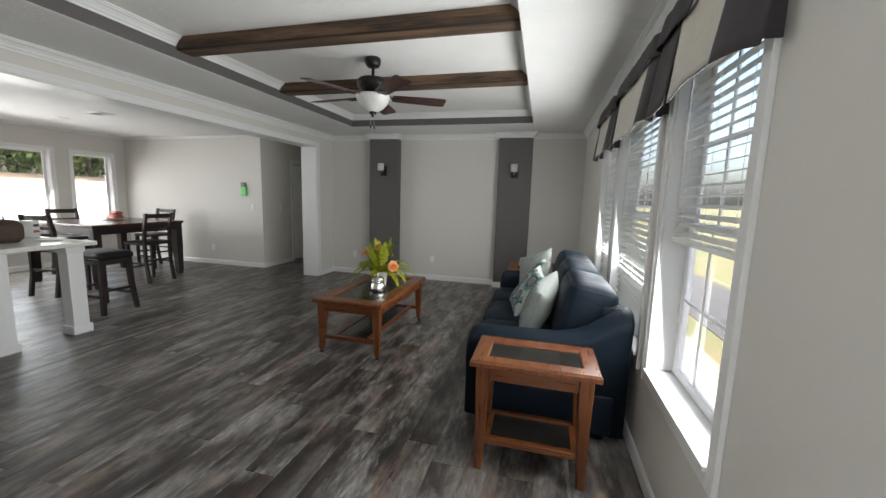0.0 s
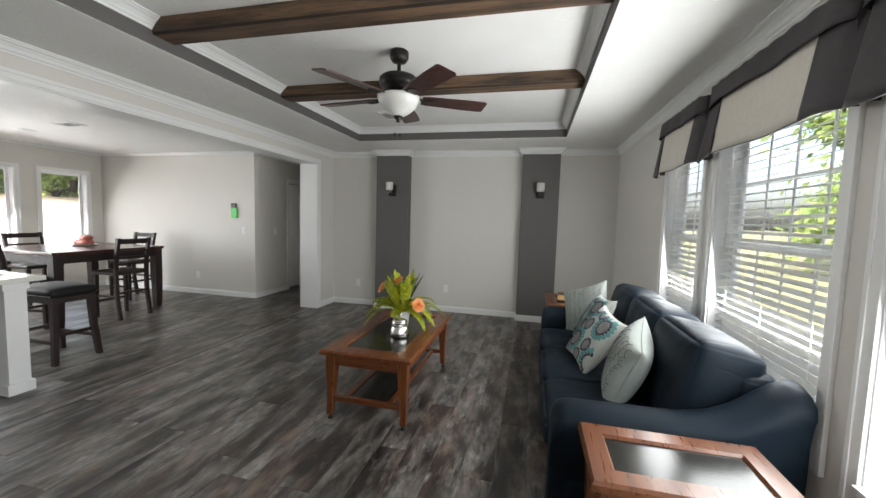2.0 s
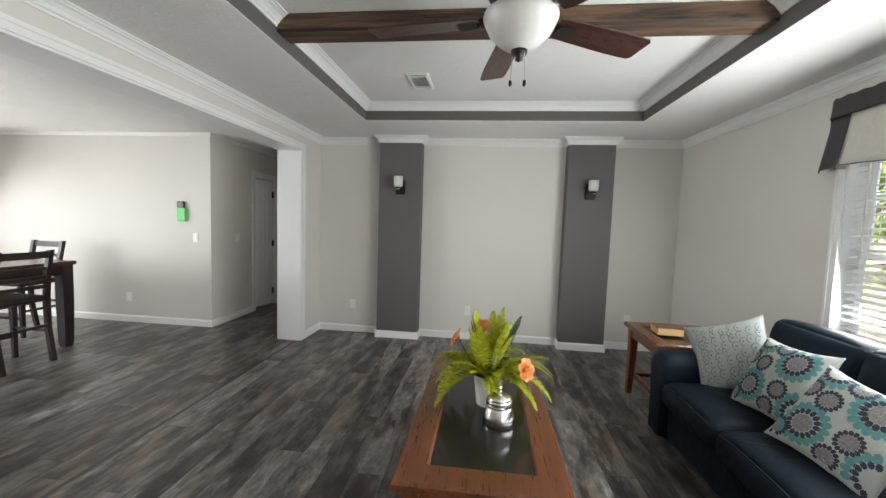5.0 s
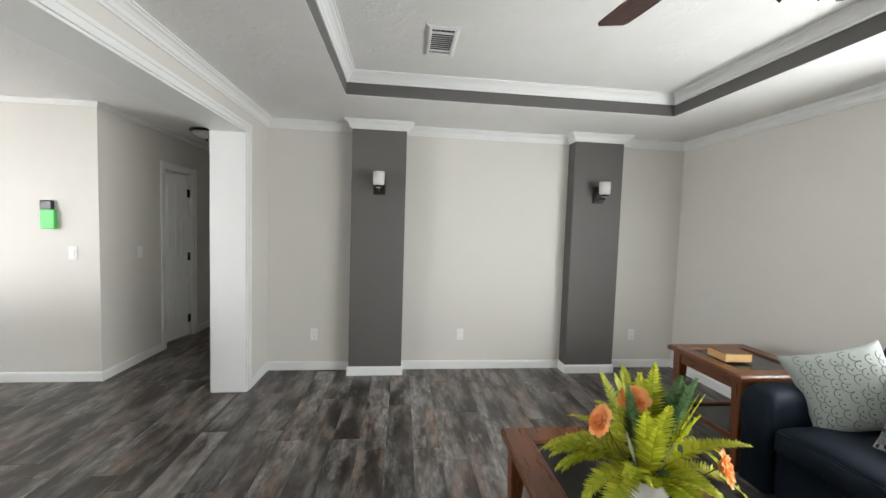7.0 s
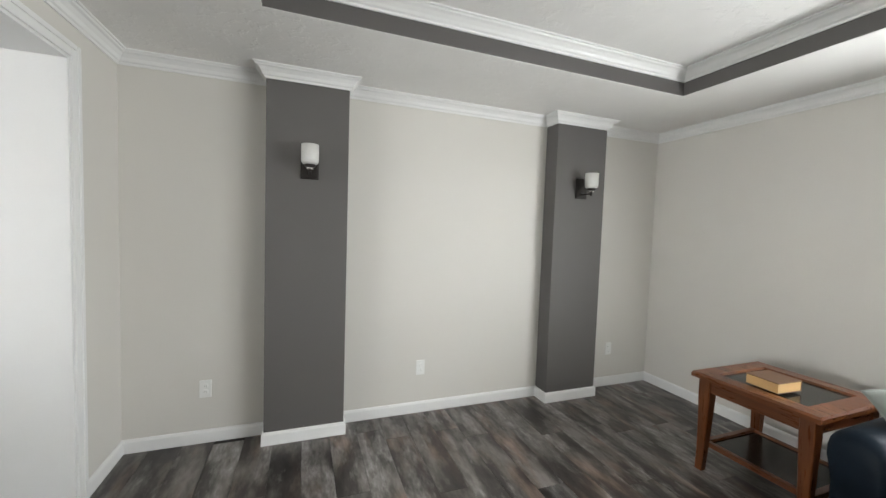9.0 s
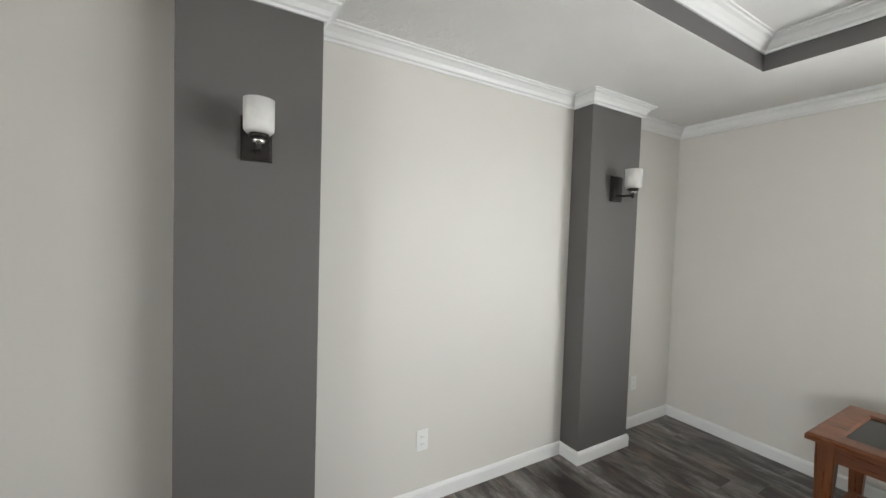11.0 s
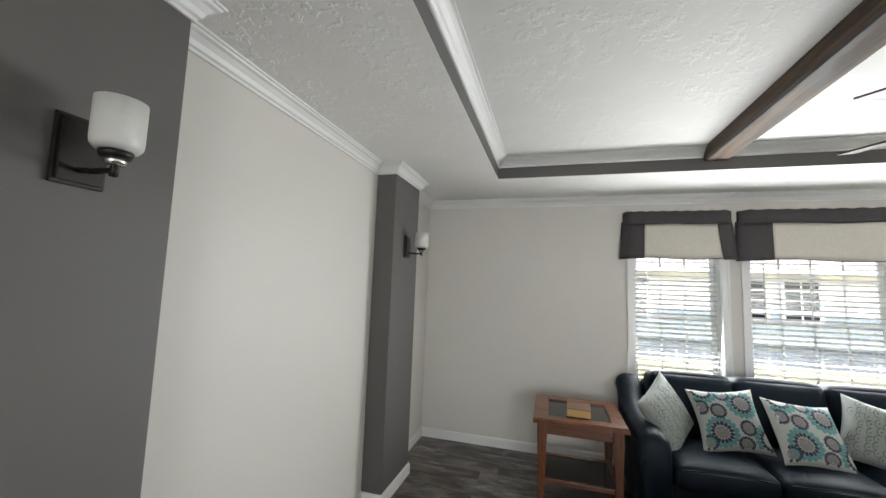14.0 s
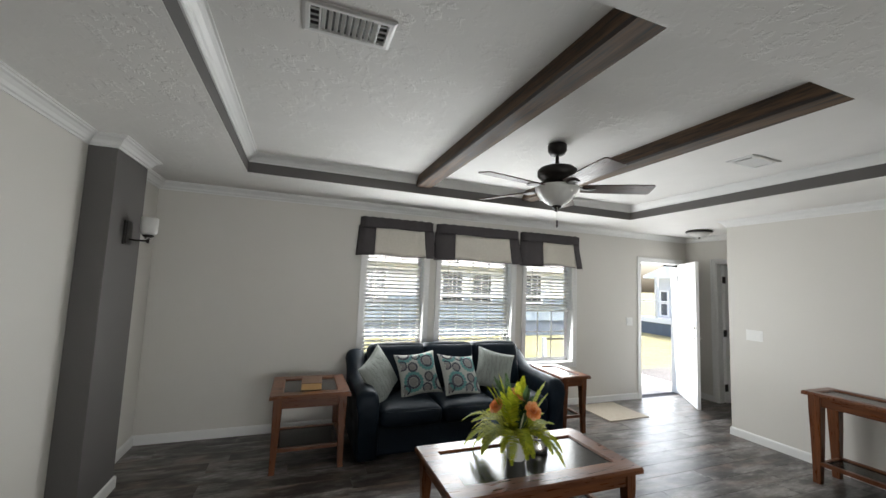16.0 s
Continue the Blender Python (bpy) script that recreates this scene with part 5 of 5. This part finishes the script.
def potted_plant(x, y, z):
    rng = random.Random(11)
    p = thing("potted_plant", "artificial fern with orange flowers in a white pot on the table", "plant", pose(x, y, z))
    part("pot", lathe(B(), [(0, 0), (0.052, 0), (0.056, 0.006), (0.074, 0.150), (0.078, 0.160), (0.074, 0.163), (0.070, 0.158), (0.064, 0.13), (0, 0.13)], 32), PORCELAIN, p, "white ceramic pot", True)
    part("moss", lathe(B(), [(0, 0.128), (0.066, 0.132), (0.05, 0.150), (0, 0.158)], 18), FERN_DARK, p, smooth=True)
    for k in range(60):
        a = 2 * math.pi * k / 60 * 3.4 + rng.uniform(-0.3, 0.3)
        inner = k % 3 == 0
        front = not inner and math.sin(a) < -0.6
        bm = B()
        frond(bm, (0.03 * math.cos(a), 0.03 * math.sin(a), 0.15), a, radians(rng.uniform(62, 82) if inner else rng.uniform(25, 58)), rng.uniform(0.26, 0.36) if inner else rng.uniform(0.24, 0.38) * (0.62 if front else 1), rng.uniform(0.2, 0.7) if inner else rng.uniform(1.2, 2.2) * (0.6 if front else 1), rng)
        part("frond", bm, FERN if k % 9 else FERN_DARK, p)
    for k in range(14):
        a = rng.uniform(0, 6.28)
        c, o = Vector((rng.gauss(0, 0.055), rng.gauss(0, 0.055), rng.uniform(0.17, 0.27))), Vector((math.cos(a), math.sin(a), rng.uniform(-0.1, 0.6))).normalized()
        sd = o.cross(Vector((0, 0, 1))).normalized()
        bm = B()
        rows = [[c + o * 0.07 * q + sd * 0.026 * math.sin(math.pi * min(0.98, q + 0.06)) * s + Vector((0, 0, -0.02 * q * q)) for s in (-1, 0, 1)] for q in (0, 0.25, 0.5, 0.75, 1)]
        loft(bm, rows, False, False)
        part("leaf", bm, FERN_DARK, p)
    for k in range(6):
        a = 2 * math.pi * k / 6
        part("bud_spike", tube(B(), [(0.03 * math.cos(a), 0.03 * math.sin(a), 0.16), (0.06 * math.cos(a), 0.06 * math.sin(a), 0.25), (0.08 * math.cos(a), 0.08 * math.sin(a), 0.30)], [0.002, 0.008, 0.003], 6), STEM, p)
    for at, face, size, sd in (((-0.158, 0.0, 0.335), (-0.8, 0.0, 0.4), 0.062, 1), ((-0.038, 0.03, 0.388), (-0.4, -0.4, 0.75), 0.060, 2), ((0.17, -0.10, 0.235), (0.6, -0.6, 0.3), 0.064, 3), ((0.03, 0.12, 0.31), (-0.1, 0.7, 0.6), 0.06, 4)):
        part("flower_stem", tube(B(), [(at[0] * 0.2, at[1] * 0.2, 0.14), (at[0] * 0.7, at[1] * 0.7, at[2] * 0.75), at], 0.002, 5), FERN_DARK, p)
        flower(p, at, face, size, sd)


potted_plant(-1.465, 3.79, 0.496)
jar = thing("lidded_jar", "small polished silver jar with a knobbed lid", "jar", pose(-1.41, 3.605, 0.496) @ Matrix.Diagonal((1.36, 1.36, 1.36, 1)))
part("body", lathe(B(), [(0, 0), (0.052, 0), (0.056, 0.006), (0.054, 0.03), (0.046, 0.055), (0.041, 0.066), (0, 0.066)], 32), CHROME, jar, smooth=True)
part("neck_ring", lathe(B(), [(0, 0.064), (0.044, 0.064), (0.046, 0.070), (0.041, 0.075), (0.046, 0.081), (0.044, 0.088), (0, 0.088)], 32), CHROME, jar, smooth=True)
lid = part("lid", lathe(B(), [(0, 0.086), (0.042, 0.088), (0.040, 0.096), (0.02, 0.106), (0, 0.108)], 32), CHROME, jar, smooth=True)
part("knob", lathe(B(), [(0, 0.105), (0.006, 0.106), (0.005, 0.116), (0.010, 0.122), (0.008, 0.131), (0, 0.134)], 16), CHROME, lid, smooth=True)


# ---- dining room ----
def dining_table():
    t = thing("dining_table", "square counter-height dining table in espresso wood", "dining table", pose(-6.495, 4.67, 0))
    part("tabletop", box(B(), -0.70, 0.70, -0.68, 0.68, 0.865, 0.905, 0.006), ESPRESSO_TOP, t)
    for s in (-1, 1):
        part("apron", box(B(), -0.60, 0.60, s * 0.62 - 0.012, s * 0.62 + 0.012, 0.76, 0.865), ESPRESSO, t)
        part("apron", box(B(), s * 0.64 - 0.012, s * 0.64 + 0.012, -0.58, 0.58, 0.76, 0.865), ESPRESSO, t)
        for q in (-1, 1):
            rings = [[(s * 0.63 + a * w, q * 0.61 + b * w, z) for a, b in ((-1, -1), (1, -1), (1, 1), (-1, 1))] for z, w in ((0, 0.035), (0.06, 0.043), (0.5, 0.05), (0.865, 0.05))]
            part("leg", loft(B(), rings), ESPRESSO, t)


dining_table()


def dining_chair(m):
    """A ladder-back counter chair facing +y in its own frame."""
    c = thing("dining_chair", "dark espresso ladder-back counter chair at the dining table", "chair", m, "chairs round the dining table")
    part("seat", rbox(B(), -0.215, 0.215, -0.20, 0.21, 0.575, 0.625, 0.02, (0, 0, 0.008)), ESPRESSO, c, smooth=True)
    for s in (-1, 1):
        part("front_leg", loft(B(), [[(s * 0.185 + a * w, 0.175 + b * w, z) for a, b in ((-1, -1), (1, -1), (1, 1), (-1, 1))] for z, w in ((0, 0.016), (0.58, 0.022))]), ESPRESSO, c)
        back = [(0, -0.235), (0.3, -0.19), (0.6, -0.185), (0.85, -0.205), (1.06, -0.25)]
        part("back_leg", loft(B(), [[(s * 0.195 + a * 0.019, y + b * 0.021, z) for a, b in ((-1, -1), (1, -1), (1, 1), (-1, 1))] for z, y in back]), ESPRESSO, c)
        part("side_stretcher", box(B(), s * 0.188 - 0.01, s * 0.188 + 0.01, -0.18, 0.16, 0.28, 0.305), ESPRESSO, c)
    part("front_stretcher", box(B(), -0.17, 0.17, 0.165, 0.187, 0.2, 0.228), ESPRESSO, c)
    part("rear_stretcher", box(B(), -0.18, 0.18, -0.205, -0.185, 0.33, 0.355), ESPRESSO, c)
    for k, (z, hgt) in enumerate(((0.70, 0.035), (0.785, 0.035), (0.87, 0.035), (0.985, 0.065))):
        y = -0.19 - max(0, (z - 0.75)) * 0.18
        rows = [[(x, y + 0.014 * ((x / 0.18) ** 2) - 0.014, z), (x, y + 0.014 * ((x / 0.18) ** 2) - 0.028, z), (x, y + 0.014 * ((x / 0.18) ** 2) - 0.030, z + hgt), (x, y + 0.014 * ((x / 0.18) ** 2) - 0.016, z + hgt)] for x in (-0.18, -0.09, 0, 0.09, 0.18)]
        part("slat", loft(B(), rows), ESPRESSO, c)
    return c


chair = dining_chair(pose(-5.79, 4.725, 0, 0, 0, 90))
for x, y, rz in ((-6.75, 5.58, 180), (-6.08, 3.78, 8), (-7.29, 4.68, -90)):
    copy_thing(chair, pose(x, y, 0, 0, 0, rz))


def bar_stool(x, y):
    s = thing("bar_stool", "backless espresso bar stool with a black nailhead seat", "stool", pose(x, y, 0))
    part("seat", rbox(B(), -0.26, 0.26, -0.19, 0.19, 0.615, 0.69, 0.03, (0, 0, 0.02)), BLACK_LEATHER, s, "black padded vinyl seat", True)
    nails = B()
    for k in range(21):
        for sy in (-1, 1):
            lathe(nails, [(0, 0), (0.006, 0), (0.004, 0.004), (0, 0.005)], 6, (-0.24 + k * 0.024, sy * 0.19, 0.63))
    part("nailheads", nails, STEEL, s, "row of nickel nailheads", kind="stuff")
    part("seat_frame", box(B(), -0.24, 0.24, -0.17, 0.17, 0.56, 0.62), ESPRESSO, s)
    for sx in (-1, 1):
        for sy in (-1, 1):
            part("leg", loft(B(), [[(sx * (0.215 + o) + a * w, sy * (0.145 + o) + b * w, z) for a, b in ((-1, -1), (1, -1), (1, 1), (-1, 1))] for z, w, o in ((0, 0.02, 0.035), (0.3, 0.023, 0.01), (0.6, 0.026, 0.0))]), ESPRESSO, s)
        part("stretcher", box(B(), sx * 0.225 - 0.01, sx * 0.225 + 0.01, -0.14, 0.14, 0.25, 0.28), ESPRESSO, s)
        part("stretcher", box(B(), -0.21, 0.21, sx * 0.155 - 0.01, sx * 0.155 + 0.01, 0.18, 0.21), ESPRESSO, s)


bar_stool(-4.81, 3.43)

isl = thing("kitchen_island", "white kitchen island with a breakfast bar on square posts", "kitchen island", pose(0.11, 0.01, 0))
part("cabinet_body", box(B(), -6.4, -4.29, 1.55, 2.33, 0.0, 0.86, 0.003), WHITE, isl)
part("base_trim", sweep(B(), [(-6.4, 1.55), (-6.4, 2.33), (-4.29, 2.33), (-4.29, 1.55)], [(0, 0), (0.014, 0), (0.014, 0.07), (0, 0.085)], True), WHITE, isl)
for px in (-4.365, -6.28):
    post = part("post", box(B(), px - 0.065, px + 0.065, 2.745, 2.875, 0, 0.86, 0.004), WHITE, isl)
    part("post_base", box(B(), px - 0.082, px + 0.082, 2.728, 2.892, 0, 0.085, 0.006), WHITE, post)
    part("post_cap", box(B(), px - 0.078, px + 0.078, 2.732, 2.888, 0.80, 0.86, 0.006), WHITE, post)
part("bar_rail", box(B(), -6.215, -4.43, 2.80, 2.83, 0.79, 0.86), WHITE, isl)
top = tagged(part("island_worktop", box(B(), -6.39, -4.11, 1.49, 2.965, 0.86, 0.90, 0.008), GRANITE), "pale speckled worktop of the kitchen island", "worktop")
bag = thing("paper_bag", "crumpled dark brown bag on the worktop", "bag", pose(-4.61, 2.53, 0.90))
part("sack", rbox(B(), -0.13, 0.13, -0.10, 0.10, 0.0, 0.20, 0.05, (0.02, 0.02, 0.01)), PAPER, bag, smooth=True)
part("handle", tube(B(), [(-0.06, 0.0, 0.19), (-0.05, 0, 0.26), (0.0, 0.01, 0.285), (0.05, 0, 0.26), (0.06, 0, 0.19)], 0.005, 6), BLACK, bag)
can = thing("carton", "white carton with dark and red print", "carton", pose(-4.89, 2.87, 0.90, 0, 0, 30))
part("box", box(B(), -0.06, 0.06, -0.05, 0.05, 0, 0.17, 0.006), PLASTIC, can)
part("print_bar", box(B(), 0.0602, 0.061, -0.035, 0.035, 0.11, 0.135), NAVY, can, "dark printed bar")
part("print_bar", box(B(), 0.0602, 0.061, -0.04, 0.04, 0.05, 0.075), RED, can, "red printed bar")
dish = thing("plate", "white plate on the worktop", "plate", pose(-4.49, 2.81, 0.90))
part("dish", lathe(B(), [(0, 0), (0.06, 0), (0.11, 0.014), (0.108, 0.018), (0.06, 0.006), (0, 0.005)], 28), PORCELAIN, dish, smooth=True)
deco = thing("table_ornament", "red ceramic ornament on a dish", "ornament", pose(-6.62, 4.85, 0.905))
part("dish", lathe(B(), [(0, 0), (0.10, 0), (0.16, 0.02), (0.158, 0.024), (0.09, 0.008), (0, 0.007)], 28), GRANITE, deco, smooth=True)
part("body", rbox(B(), -0.11, 0.11, -0.07, 0.07, 0.008, 0.075, 0.03, (0.01, 0.01, 0.015)), RED, deco, smooth=True)
part("head", rbox(B(), -0.03, 0.12, -0.05, 0.05, 0.082, 0.14, 0.025, (0.01, 0.01, 0.01)), RED, deco, smooth=True)


# ---- floor planks, last ----
def plank(bm, w, l, h=0.008, e=0.0012):
    """A plank with its top edges eased, centred on the origin, its top at z = 0."""
    x, y = w / 2 - 0.0004, l / 2 - 0.0004
    lo = [bm.verts.new(p) for p in ((-x, -y, -h), (x, -y, -h), (x, y, -h), (-x, y, -h))]
    mi = [bm.verts.new(p) for p in ((-x, -y, -e), (x, -y, -e), (x, y, -e), (-x, y, -e))]
    hi = [bm.verts.new(p) for p in ((e - x, e - y, 0), (x - e, e - y, 0), (x - e, y - e, 0), (e - x, y - e, 0))]
    for a, b in ((lo, mi), (mi, hi)):
        for i in range(4):
            bm.faces.new((a[i], a[(i + 1) % 4], b[(i + 1) % 4], b[i]))
    bm.faces.new(hi)
    return bm


def lay(x0, x1, y0, y1, wide, long, put):
    n = round((x1 - x0) / wide)
    w = (x1 - x0) / n
    for i in range(n):
        y = y0 - ((i * 0.37 + 0.13 * (i % 3)) % 1.0) * long
        while y < y1:
            a, b = max(y, y0), min(y + long, y1)
            if b - a > 0.05:
                put(x0 + w * (i + 0.5), (a + b) / 2, w, b - a)
            y += long


plank_meshes = {}


def put_single(x, y, w, l):
    key = (round(w, 4), round(l, 2))
    if key not in plank_meshes:
        me = bpy.data.meshes.new("plank")
        bm = plank(B(), w, l)
        bmesh.ops.recalc_face_normals(bm, faces=bm.faces)
        bm.to_mesh(me)
        bm.free()
        me.materials.append(PLANK)
        plank_meshes[key] = me
    ob = new("plank", plank_meshes[key])
    ob.parent = floor
    ob.location = (x, y, 0)


lay(-3.648, EAST, NEAR, NORTH, 0.18, 1.22, put_single)
lay(-0.64, EAST, -1.5, NEAR, 0.18, 1.22, put_single)
rest = B()


def put_joined(x, y, w, l):
    first = len(rest.verts)
    plank(rest, w, l)
    rest.verts.ensure_lookup_table()
    for v in rest.verts[first:]:
        v.co.x += x
        v.co.y += y


lay(WEST, -3.672, -1.5, 6.23, 0.18, 1.22, put_joined)
lay(-5.04, -3.89, 6.23, 8.2, 0.18, 1.22, put_joined)
lay(WEST, -5.04, 6.33, 8.2, 0.18, 1.22, put_joined)
part("planks", rest, PLANKS, floor, "dark vinyl planks of the dining room and hall", kind="stuff")
